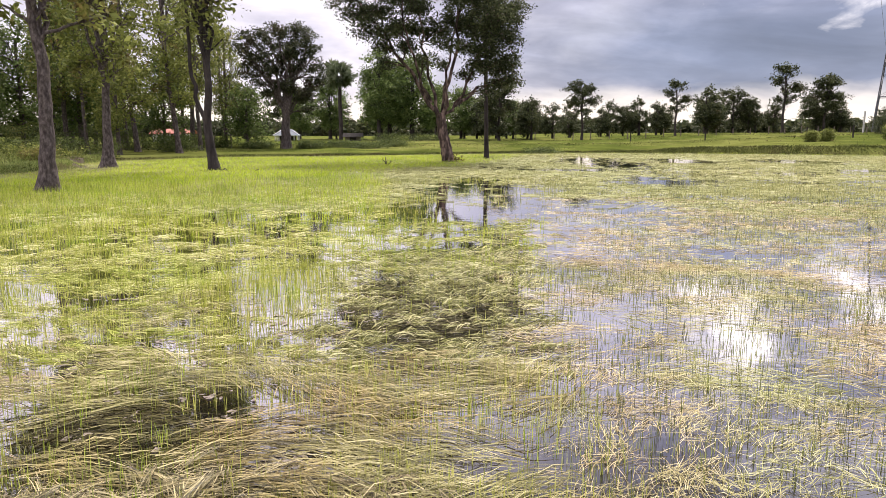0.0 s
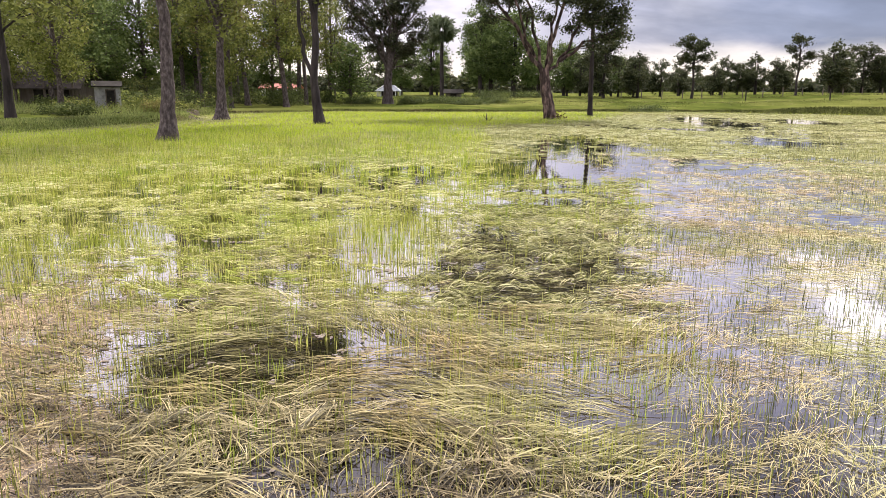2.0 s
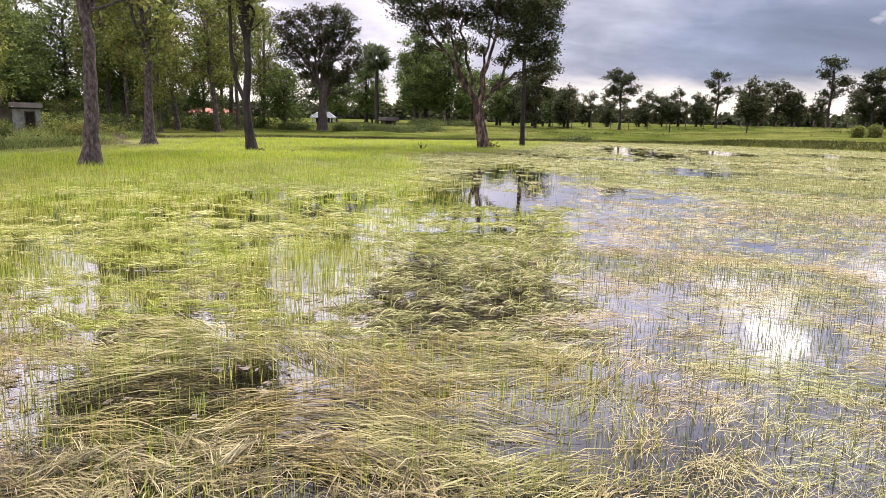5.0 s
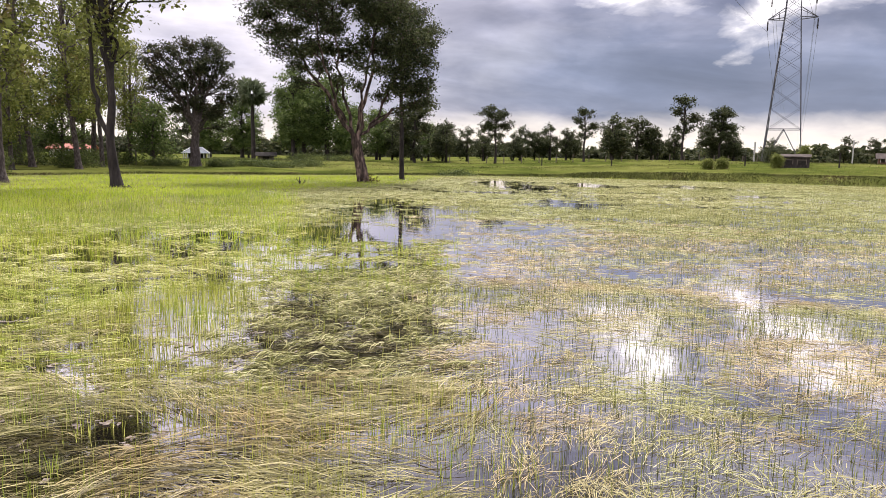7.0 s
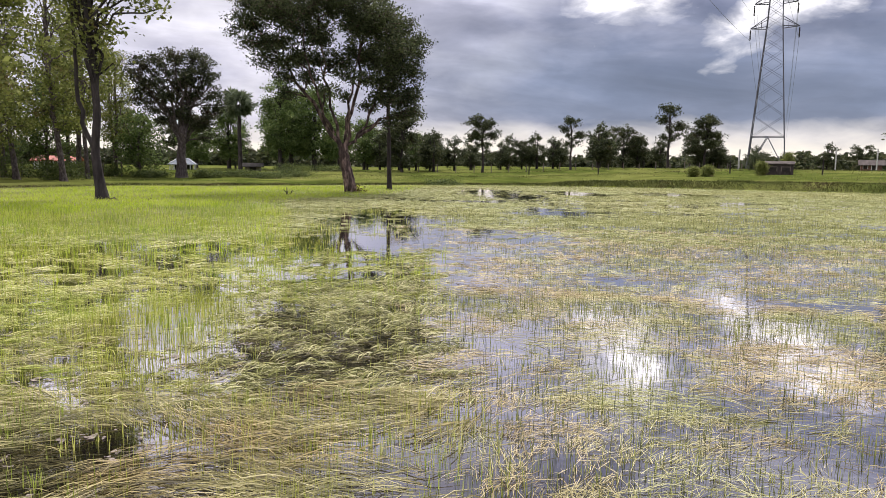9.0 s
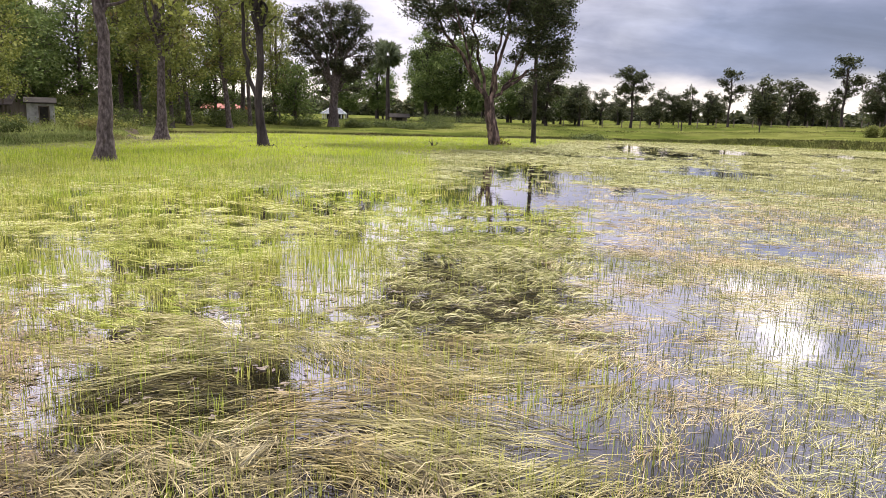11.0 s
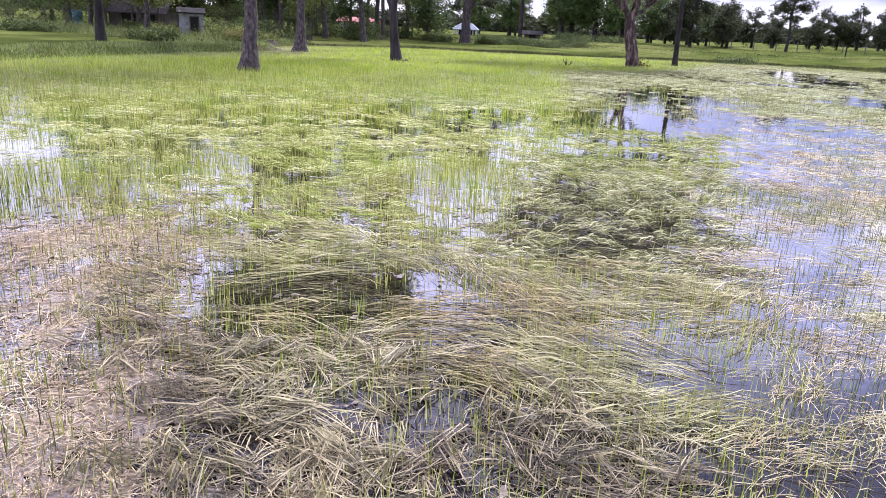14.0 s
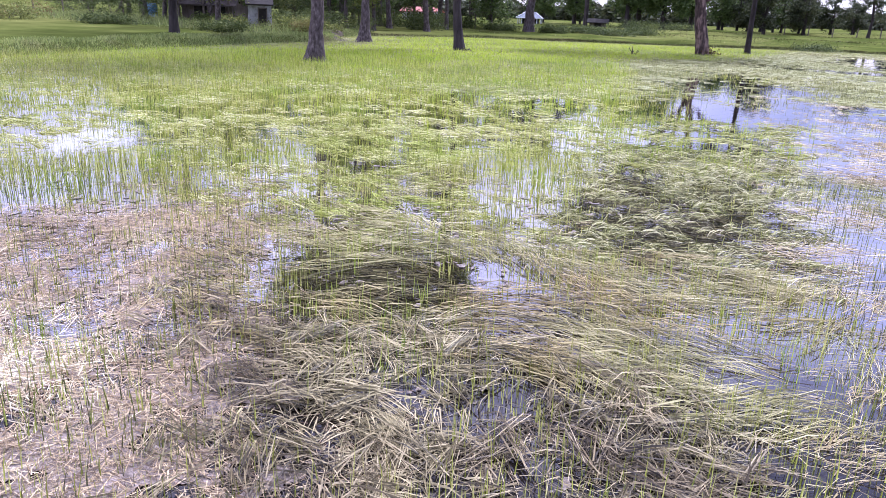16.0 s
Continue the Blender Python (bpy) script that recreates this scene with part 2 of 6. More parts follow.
m_tongue = material("laid_green_grass", [(0.15, (0.06, 0.072, 0.014)), (0.45, (0.19, 0.205, 0.04)), (0.65, (0.36, 0.37, 0.09)), (0.85, (0.58, 0.56, 0.23))], 0.9, 0.55, 0, island=0.8, through_light=0.3, spec=0.15)
m_lush = material("lush_grass", LUSH, 0.4, 0.5, 0, island=0.45, through_light=0.4, place=(GREEN, 0.18, 0.52, 0.7), spec=0.15)
m_bank = material("bank_grass", [(0.25, (0.10, 0.13, 0.032)), (0.5, (0.23, 0.285, 0.068)), (0.75, (0.40, 0.435, 0.14))], 0.5, 0.6, 0, island=0.5, through_light=0.3,
                  place=([(0.25, (0.12, 0.10, 0.04)), (0.6, (0.25, 0.22, 0.10))], 0.4, 0.52, 0.68))
m_bank_dark = material("rank_bank_grass", [(0.25, (0.048, 0.056, 0.016)), (0.5, (0.088, 0.102, 0.028)), (0.75, (0.145, 0.155, 0.047))], 0.5, 0.8, 0, island=0.3, through_light=0.15, spec=0.1,
                       place=([(0.25, (0.06, 0.046, 0.022)), (0.6, (0.11, 0.092, 0.042))], 0.35, 0.5, 0.66))
m_ground = material("meadow", [(0.3, (0.036, 0.047, 0.010)), (0.5, (0.064, 0.080, 0.017)), (0.7, (0.112, 0.128, 0.03))], 0.35, 0.85, 0.6, 6.0, detail=8.0,
                    place=([(0.3, (0.07, 0.078, 0.019)), (0.7, (0.155, 0.163, 0.046))], 0.06, 0.45, 0.6), spec=0.0)
m_field = material("rough_field_grass", [(0.25, (0.055, 0.065, 0.014)), (0.5, (0.115, 0.13, 0.028)), (0.75, (0.22, 0.225, 0.06))], 0.3, 0.7, 0, island=0.6, through_light=0.25,
                   place=([(0.25, (0.13, 0.10, 0.04)), (0.6, (0.27, 0.22, 0.09))], 0.12, 0.5, 0.65))
m_mud = material("path_earth", [(0.3, (0.045, 0.036, 0.025)), (0.7, (0.095, 0.075, 0.052))], 1.5, 0.9, 0.6, spec=0.1)
m_bark = material("grey_brown_bark", [(0.30, (0.035, 0.027, 0.024)), (0.5, (0.092, 0.074, 0.068)), (0.70, (0.21, 0.175, 0.16))], 13.0, 0.9, 1.0, 30.0, (1, 1, 0.45), spec=0.15)
m_bark_pale = material("flaking_bark", [(0.34, (0.022, 0.017, 0.014)), (0.5, (0.07, 0.05, 0.04)), (0.66, (0.27, 0.19, 0.15))], 5.0, 0.9, 0.9, 12.0, (1, 1, 0.3), spec=0.15)
m_bark_dark = material("charred_bark", [(0.3, (0.02, 0.017, 0.015)), (0.6, (0.06, 0.05, 0.045)), (0.8, (0.12, 0.10, 0.09))], 5.0, 0.9, 0.9, 14.0, (1, 1, 0.25), spec=0.15)


def leaf_mat(name, dark, mid, light, extra=None):
    return material(name, [(0.2, dark), (0.5, mid), (0.8, light)], 0.6, 0.7, 0, island=0.45, through_light=0.3, spec=0.12,
                    place=(extra, 0.5, 0.55, 0.68) if extra else None)


m_leaf_dark = leaf_mat("dark_leaves", (0.022, 0.028, 0.016), (0.058, 0.066, 0.034), (0.13, 0.14, 0.07), [(0.2, (0.05, 0.032, 0.022)), (0.8, (0.11, 0.08, 0.05))])
m_leaf_main = leaf_mat("olive_leaves", (0.026, 0.034, 0.016), (0.066, 0.080, 0.034), (0.15, 0.17, 0.075))
m_leaf_teak = leaf_mat("large_teak_leaves", (0.062, 0.076, 0.021), (0.165, 0.188, 0.047), (0.33, 0.355, 0.095), [(0.2, (0.085, 0.058, 0.027)), (0.8, (0.25, 0.18, 0.072))])
m_leaf_fresh = leaf_mat("fresh_green_leaves", (0.0504, 0.0816, 0.0228), (0.12, 0.168, 0.0504), (0.228, 0.282, 0.0912))
m_leaf_sprout = leaf_mat("reddish_sprout_leaves", (0.05, 0.03, 0.012), (0.10, 0.065, 0.025), (0.17, 0.13, 0.05))
m_leaf_shrub = leaf_mat("undergrowth_leaves", (0.034, 0.05, 0.014), (0.082, 0.108, 0.032), (0.165, 0.19, 0.06))
m_leaf_yellow = leaf_mat("yellow_green_leaves", (0.0747, 0.092, 0.0207), (0.172, 0.196, 0.046), (0.333, 0.345, 0.0978))
m_leaf_far = leaf_mat("distant_leaves", (0.024, 0.032, 0.016), (0.056, 0.068, 0.030), (0.12, 0.13, 0.055), [(0.2, (0.045, 0.04, 0.022)), (0.8, (0.10, 0.085, 0.045))])
m_palm = leaf_mat("palm_fronds", (0.045, 0.06, 0.03), (0.10, 0.125, 0.065), (0.20, 0.23, 0.13))


def water_material():
    m = bpy.data.materials.new("still_murky_water")
    m.use_nodes = True
    ns, ls = nodes_of(m.node_tree)
    tc = ns.new("ShaderNodeTexCoord")
    nz = add(ns, "ShaderNodeTexNoise", Scale=1.3, Detail=4.0)
    ls.new(tc.outputs["Object"], nz.inputs["Vector"])
    bs = add(ns, "ShaderNodeBsdfDiffuse", Roughness=0.5)
    ls.new(ramp(ns, ls, nz.outputs[0], [(0.3, (0.006, 0.005, 0.004)), (0.7, (0.016, 0.013, 0.011))]), bs.inputs["Color"])
    wz = add(ns, "ShaderNodeTexNoise", Scale=7.0, Detail=2.0)
    ls.new(tc.outputs["Object"], wz.inputs["Vector"])
    bp = add(ns, "ShaderNodeBump", Strength=0.05, Distance=0.02)
    ls.new(wz.outputs[0], bp.inputs["Height"])
    gl = add(ns, "ShaderNodeBsdfGlossy", Roughness=0.03, Color=(1.0, 0.965, 0.99, 1.0))
    ls.new(bp.outputs[0], gl.inputs["Normal"])
    lw = add(ns, "ShaderNodeLayerWeight", Blend=0.5)
    fac = ramp(ns, ls, lw.outputs["Facing"], [(0.36, 0.03), (0.52, 0.12), (0.62, 0.42), (0.72, 0.76), (0.86, 0.92), (1.0, 1.0)])
    mx = ns.new("ShaderNodeMixShader")
    ls.new(fac, mx.inputs[0]), ls.new(bs.outputs[0], mx.inputs[1]), ls.new(gl.outputs[0], mx.inputs[2])
    out = ns.new("ShaderNodeOutputMaterial")
    ls.new(mx.outputs[0], out.inputs[0])
    return m


m_water = water_material()
m_steel = material("galvanised_steel", [(0.3, (0.06, 0.06, 0.07)), (0.7, (0.13, 0.13, 0.15))], 3.0, 0.6, 0, metallic=0.3)
m_wire = material("dark_cable", [(0.3, (0.10, 0.10, 0.11)), (0.7, (0.16, 0.16, 0.18))], 3.0, 0.5, 0)
m_wood = material("weathered_wood", [(0.3, (0.07, 0.055, 0.045)), (0.7, (0.20, 0.16, 0.13))], 4.0, 0.85, 0.5, 10.0, (1, 1, 0.2))
m_white = material("white_paint", [(0.3, (0.60, 0.60, 0.60)), (0.7, (0.80, 0.80, 0.79))], 2.0, 0.6, 0.1)
m_roof_grey = material("grey_roof_sheet", [(0.3, (0.15, 0.165, 0.18)), (0.7, (0.22, 0.24, 0.26))], 2.0, 0.9, 0.1, spec=0.1)
m_roof_red = material("orange_red_roof", [(0.3, (0.24, 0.06, 0.035)), (0.7, (0.35, 0.10, 0.06))], 2.0, 0.6, 0.1)
m_roof_old = material("rusty_old_roof", [(0.3, (0.05, 0.042, 0.038)), (0.7, (0.12, 0.10, 0.09))], 2.0, 0.9, 0.3, spec=0.1)
m_wall_old = material("stained_plaster", [(0.3, (0.13, 0.125, 0.12)), (0.48, (0.36, 0.35, 0.34)), (0.7, (0.55, 0.54, 0.53))], 2.6, 0.8, 0.3)
m_dark = material("shadowed_interior_boards", [(0.3, (0.02, 0.018, 0.016)), (0.7, (0.05, 0.045, 0.04))], 3.0, 0.9, 0.2, spec=0.08)
m_blue = material("blue_plastic", [(0.3, (0.10, 0.25, 0.50)), (0.7, (0.16, 0.34, 0.62))], 2.0, 0.45, 0.05)
m_concrete = material("concrete", [(0.3, (0.36, 0.35, 0.33)), (0.7, (0.52, 0.50, 0.47))], 4.0, 0.8, 0.3)
m_brick = material("red_brown_wall", [(0.3, (0.10, 0.055, 0.04)), (0.7, (0.18, 0.09, 0.065))], 2.0, 0.8, 0.3)


# ---- helpers for meshes ----
def mesh_np(name, verts, faces, mat, smooth=False):
    """A mesh from arrays of corners and of faces that all have the same number of corners."""
    me = bpy.data.meshes.new(name)
    verts, faces = np.asarray(verts, np.float32), np.asarray(faces, np.int32)
    k = faces.shape[1]
    me.vertices.add(len(verts))
    me.vertices.foreach_set("co", verts.ravel())
    me.loops.add(faces.size)
    me.loops.foreach_set("vertex_index", faces.ravel())
    me.polygons.add(len(faces))
    me.polygons.foreach_set("loop_start", np.arange(0, faces.size, k, dtype=np.int32))
    if smooth:
        me.polygons.foreach_set("use_smooth", np.ones(len(faces), bool))
    me.materials.append(mat)
    me.update(calc_edges=True)
    me.validate()
    return me


def thing(name, loc, label, category, group="", kind=""):
    ob = new(name)
    ob.location = loc
    ob.empty_display_size = 0.3
    return tagged(ob, label, category, group, kind)


def part_mesh(name, me, parent, label=""):
    ob = new(name, me)
    ob.parent = parent
    if label:
        ob["label"] = label
    return ob


def part(name, bm, mat, parent, label=""):
    me = bpy.data.meshes.new(name)
    bm.to_mesh(me)
    bm.free()
    me.materials.append(mat)
    return part_mesh(name, me, parent, label)


def box(bm, lo, hi, bevel=0.0):
    r = bmesh.ops.create_cube(bm, size=1.0)
    c = [(a + b) / 2 for a, b in zip(lo, hi)]
    s = [b - a for a, b in zip(lo, hi)]
    for v in r["verts"]:
        v.co = Vector([v.co[i] * s[i] + c[i] for i in range(3)])
    if bevel:
        bmesh.ops.bevel(bm, geom=list({e for v in r["verts"] for e in v.link_edges}), offset=bevel, segments=1, affect="EDGES")


def beam(bm, a, b, w):
    """A square bar from a to b."""
    a, b = Vector(a), Vector(b)
    d = b - a
    q = d.to_track_quat("Z", "Y").to_matrix().to_4x4()
    bmesh.ops.create_cube(bm, size=1.0, matrix=Matrix.Translation((a + b) / 2) @ q @ Matrix.Diagonal((w, w, d.length, 1)))


def tube(points, radii, sides):
    """Corners and quads of a tapered tube along points."""
    pts = np.asarray(points, float)
    n = len(pts)
    tan = np.gradient(pts, axis=0)
    tan /= np.linalg.norm(tan, axis=1)[:, None] + 1e-9
    ref = np.array([1.0, 0.13, 0.07])
    u = np.cross(tan, ref)
    u /= np.linalg.norm(u, axis=1)[:, None] + 1e-9
    w = np.cross(tan, u)
    a = np.linspace(0, 2 * np.pi, sides, endpoint=False)
    ring = u[:, None, :] * np.cos(a)[None, :, None] + w[:, None, :] * np.sin(a)[None, :, None]
    V = (pts[:, None, :] + ring * np.asarray(radii, float)[:, None, None]).reshape(-1, 3)
    i = np.arange(n - 1)[:, None] * sides
    j = np.arange(sides)[None, :]
    k = (j + 1) % sides
    F = np.stack([i + j, i + k, i + sides + k, i + sides + j], -1).reshape(-1, 4)
    return V, F


def join_arrays(bits):
    V, F, base = [], [], 0
    for v, f in bits:
        V.append(v), F.append(f + base)
        base += len(v)
    return np.concatenate(V), np.concatenate(F)


def vnoise(x, y, size, seed):
    """Smooth noise from 0 to 1 over the plan, with bumps of that size."""
    gx, gy = x / size + 1000.37, y / size + 1000.71
    ix, iy = np.floor(gx).astype(np.int64), np.floor(gy).astype(np.int64)
    fx, fy = gx - ix, gy - iy
    fx, fy = fx * fx * (3 - 2 * fx), fy * fy * (3 - 2 * fy)

    def h(a, b):
        k = (a * 374761393 + b * 668265263 + seed * 974634777) & 0x7FFFFFFF
        k = ((k ^ (k >> 13)) * 1274126177) & 0x7FFFFFFF
        return ((k ^ (k >> 16)) % 65536) / 65535.0

    return (h(ix, iy) * (1 - fx) + h(ix + 1, iy) * fx) * (1 - fy) + (h(ix, iy + 1) * (1 - fx) + h(ix + 1, iy + 1) * fx) * fy


# ---- ground and water ----
SHORE_X = np.array([-60.0, -19, -14, -2, 8, 18, 25, 32, 38, 60, 120])
SHORE_Y = np.array([36.0, 40, 46, 49.5, 54, 56, 52, 45.5, 40, 26, 5])


def shore_dist(x, y):
    """Metres inside the pond (plus) or out on the land (minus), roughly."""
    far = (np.interp(x, SHORE_X, SHORE_Y) + 1.2 * (vnoise(x, y * 0, 4.0, 3) - 0.5) - y)
    left = x + 17.6 + 1.6 * (vnoise(x * 0, y, 5.0, 4) - 0.5) + np.clip((y - 33) * 0.22, 0, 9)
    near = y - 0.9 + 0.3 * (vnoise(x, y * 0, 1.3, 5) - 0.5)
    right = 55 - x
    return np.minimum(np.minimum(far, left), np.minimum(near, right))


def ground_z(x, y):
    d = shore_dist(x, y)
    bed = -0.35 * np.clip(d / 1.5, 0, 1)
    o = np.clip(-d, 0, None)
    levee = (0.27 + 0.39 * np.clip((x - 15) / 20, 0, 1)) * np.clip(o / (0.6 + 1.5 * np.clip((x - 15) / 20, 0, 1)), 0, 1) - 0.1 * np.clip((o - 1.3) / 1.2, 0, 1)
    field = np.clip((o - 2) / 30, 0, 1) * (0.25 + 0.35 * np.clip((x - 10) / 40, 0, 1))
    # low paddy dykes that run across the fields beyond the pond
    yy = y - 0.12 * x + 2.0 * vnoise(x, y, 30, 8)
    dyke = (0.22 * np.exp(-((yy - 66) / 0.6) ** 2) + 0.24 * np.exp(-((yy - 80) / 0.7) ** 2) + 0.25 * np.exp(-((yy - 97) / 0.8) ** 2)) * (o > 4)
    near_bank = 0.2 * np.clip(-(y - 0.3), 0, 1)
    rough = 0.07 * (vnoise(x, y, 1.1, 9) - 0.5) * (d < 0)
    return np.where(d > 0, bed, levee + field + dyke + near_bank + rough)


def build_ground():
    def axis(lo, hi, step, end_lo, end_hi):
        mid = np.arange(lo, hi + step / 2, step)
        out = np.geomspace(1.2, abs(end_hi - hi), 22)
        inn = np.geomspace(1.2, abs(end_lo - lo), 22)
        return np.concatenate([(lo - inn)[::-1], mid, hi + out])
    xs, ys = axis(-45, 75, 0.7, -2600, 2600), axis(-4, 105, 0.6, -2600, 2600)
    X, Y = np.meshgrid(xs, ys)
    Z = ground_z(X.ravel(), Y.ravel())
    V = np.stack([X.ravel(), Y.ravel(), Z], 1)
    nx, ny = len(xs), len(ys)
    i = (np.arange(ny - 1)[:, None] * nx + np.arange(nx - 1)[None, :]).ravel()
    F = np.stack([i, i + 1, i + nx + 1, i + nx], 1)
    tagged(new("ground", mesh_np("ground", V, F, m_ground, True)), "flat green meadow and paddy fields round a flooded pond", "ground", kind="structure")
    W = np.array([(-40, -1.5, 0), (58, -1.5, 0), (58, 62, 0), (-40, 62, 0)], float)
    tagged(new("water", mesh_np("water", W, [(0, 1, 2, 3)], m_water)), "still shallow flood water mirroring cloud and trees", "water", kind="structure")


build_ground()


# ---- grass ----
rng = np.random.default_rng(7)


def wedge(n, r0, r1, a0=-60, a1=49, power=1.0):
    """n places spread over a fan in front of the origin; power 1 gives an even spread, less puts more of them near."""
    u = rng.random(n)
    e = 1 + power
    r = (r0 ** e + u * (r1 ** e - r0 ** e)) ** (1 / e)
    a = np.radians(a0 + (a1 - a0) * rng.random(n))
    return r * np.sin(a), r * np.cos(a)


def strips(x, y, z, ang, length, width, rise, bend, segs, tilt=0.3, pitch=None):
    """Lying blades: narrow strips that arch from the base to the tip."""
    n = len(x)
    t = np.linspace(0, 1, segs + 1)
    a = ang[:, None] + bend[:, None] * (t - 0.5)[None, :]
    step = length[:, None] / segs
    dx, dy = np.cos(a) * step, np.sin(a) * step
    cx = x[:, None] + np.cumsum(dx, 1) - dx
    cy = y[:, None] + np.cumsum(dy, 1) - dy
    cz = z[:, None] + rise[:, None] * (4 * t * (1 - t))[None, :] + (0 if pitch is None else (pitch * length)[:, None] * t[None, :])
    w = width[:, None] * (1.0 - 0.75 * t ** 2)[None, :] / 2
    nx, ny = -np.sin(a) * w, np.cos(a) * w
    nz = w * (rng.random(n)[:, None] - 0.5) * 2 * tilt
    L = np.stack([cx - nx, cy - ny, cz - nz], -1)
    R = np.stack([cx + nx, cy + ny, cz + nz], -1)
    V = np.stack([L, R], 2).reshape(-1, 3)
    b = (np.arange(n) * (segs + 1) * 2)[:, None] + (np.arange(segs) * 2)[None, :]
    F = np.stack([b, b + 1, b + 3, b + 2], -1).reshape(-1, 4)
    return V, F


def stalks(x, y, z, height, width, lean, segs=2):
    """Standing blades that taper to a tip and lean over a little."""
    n = len(x)
    t = np.linspace(0, 1, segs + 1)
    la = rng.random(n) * 2 * np.pi
    fa = rng.random(n) * np.pi
    off = lean[:, None] * height[:, None] * (t ** 1.6)[None, :]
    cx, cy = x[:, None] + np.cos(la)[:, None] * off, y[:, None] + np.sin(la)[:, None] * off
    cz = z[:, None] + height[:, None] * t[None, :]
    w = width[:, None] * (1.0 - 0.85 * t)[None, :] / 2
    nx, ny = np.cos(fa)[:, None] * w, np.sin(fa)[:, None] * w
    L, R = np.stack([cx - nx, cy - ny, cz], -1), np.stack([cx + nx, cy + ny, cz], -1)
    V = np.stack([L, R], 2).reshape(-1, 3)
    b = (np.arange(n) * (segs + 1) * 2)[:, None] + (np.arange(segs) * 2)[None, :]
    F = np.stack([b, b + 1, b + 3, b + 2], -1).reshape(-1, 4)
    return V, F


def oval(x, y, cx, cy, rx, ry):
    return np.clip(1.35 - np.sqrt(((x - cx) / rx) ** 2 + ((y - cy) / ry) ** 2), 0, 0.7) / 0.7


def open_water(x, y):
    """1 where the flattened grass leaves the water bare."""
    wx = x + 0.5 * (vnoise(x, y, 0.6, 21) - 0.5)
    wy = y + 0.5 * (vnoise(x, y, 0.5, 22) - 0.5)
    o = np.zeros_like(x)
    for cx, cy, rx, ry in OPEN_NEAR + OPEN_FAR:
        o = np.maximum(o, oval(wx, wy, cx, cy, rx, ry))
    return o


# bare stretches: centre and half sizes in metres
OPEN_NEAR = [(1.45, 6.1, 0.45, 0.35), (1.2, 5.3, 0.3, 0.14), (1.2, 4.45, 0.28, 0.14), (-0.6, 4.85, 0.22, 0.06), (2.4, 5.35, 0.45, 0.3), (2.8, 4.7, 0.25, 0.1), (2.0, 4.05, 0.3, 0.13),
             (2.8, 3.5, 0.4, 0.2), (0.0, 3.75, 0.30, 0.10), (-1.75, 3.85, 0.24, 0.10), (-2.0, 3.55, 0.16, 0.06), (-1.5, 3.5, 0.14, 0.05), (-2.03, 3.2, 0.10, 0.08), (-1.0, 2.58, 0.10, 0.06), (-0.85, 2.08, 0.14, 0.07),
             (0.95, 3.45, 0.2, 0.1)]
OPEN_FAR = [(0.95, 17.6, 1.75, 8.2), (3.2, 15.5, 1.6, 1.8), (4.6, 7.7, 0.9, 0.4), (5.2, 30.0, 1.8, 1.2), (7.0, 23.0, 1.5, 2.6),
            (8.0, 37.5, 2.2, 9.5), (12.6, 39.0, 2.0, 4.5), (18.4, 38.5, 2.6, 3.6), (17.5, 29.0, 1.6, 1.4)]


def keep(x, y, p, *rest):
    m = rng.random(len(x)) < p
    return (x[m], y[m], *(r[m] for r in rest))


def stuff(name, bits, mat, label, category="grass"):
    V, F = join_arrays(bits)
    return tagged(new(name, mesh_np(name, V, F, mat)), label, category, kind="stuff")


def flow(x, y, spread, swirl=1.0):
    """The way in which the current combed the grass down."""
    return 0.12 + 0.33 * swathe(x, y) + swirl * (1 - 0.7 * swathe(x, y)) * ((vnoise(x, y, 1.4, 31) - 0.5) * 1.5 + (vnoise(x, y, 0.45, 32) - 0.5) * 1.3) + rng.normal(0, spread, len(x))


def tufts(cover, per, r0, r1, prob, length, width, spread, segs, scatter, rise, fan=0.16, a0=-60, a1=49, bend=0.15, mound=0.05, prick=0.0, lift=0.0, swirl=1.0):
    """Bundles of lying blades that share a way; lift: how high whole bundles may lie on others."""
    area = 0.5 * radians(a1 - a0) * (r1 ** 2 - r0 ** 2)
    x, y = wedge(int(cover * area / (per * length * width * 0.75)), r0, r1, a0, a1, 1.0)
    x, y = keep(x, y, prob(x, y))
    way = flow(x, y, spread, swirl)
    flip = np.where(rng.random(len(x)) < 0.35, np.pi, 0)
    hump = np.clip(vnoise(x, y, 0.7, 41) - 0.4, 0, 1)
    up = lift * rng.random(len(x)) ** 1.5
    X, Y, A, M, U = (np.repeat(v, per) for v in (x, y, way + flip, hump, up))
    n = len(X)
    along, across = rng.normal(0, scatter, n), rng.normal(0, scatter * 0.35, n)
    ang = A + rng.normal(0, fan, n)
    ln = length * (0.4 + 1.1 * rng.random(n))
    X = X + np.cos(A) * (along - ln * 0.5) - np.sin(A) * across
    Y = Y + np.sin(A) * (along - ln * 0.5) + np.cos(A) * across
    Z = 0.003 + rng.random(n) * 0.012 + mound * M * rng.random(n) + U * (0.5 + 0.5 * rng.random(n))
    return strips(X, Y, Z, ang, ln, width * (0.6 + 0.8 * rng.random(n)), rise * rng.random(n) ** 2 + mound * M, rng.normal(0, bend, n), segs, 0.9, prick * (rng.random(n) ** 2 - 0.15))


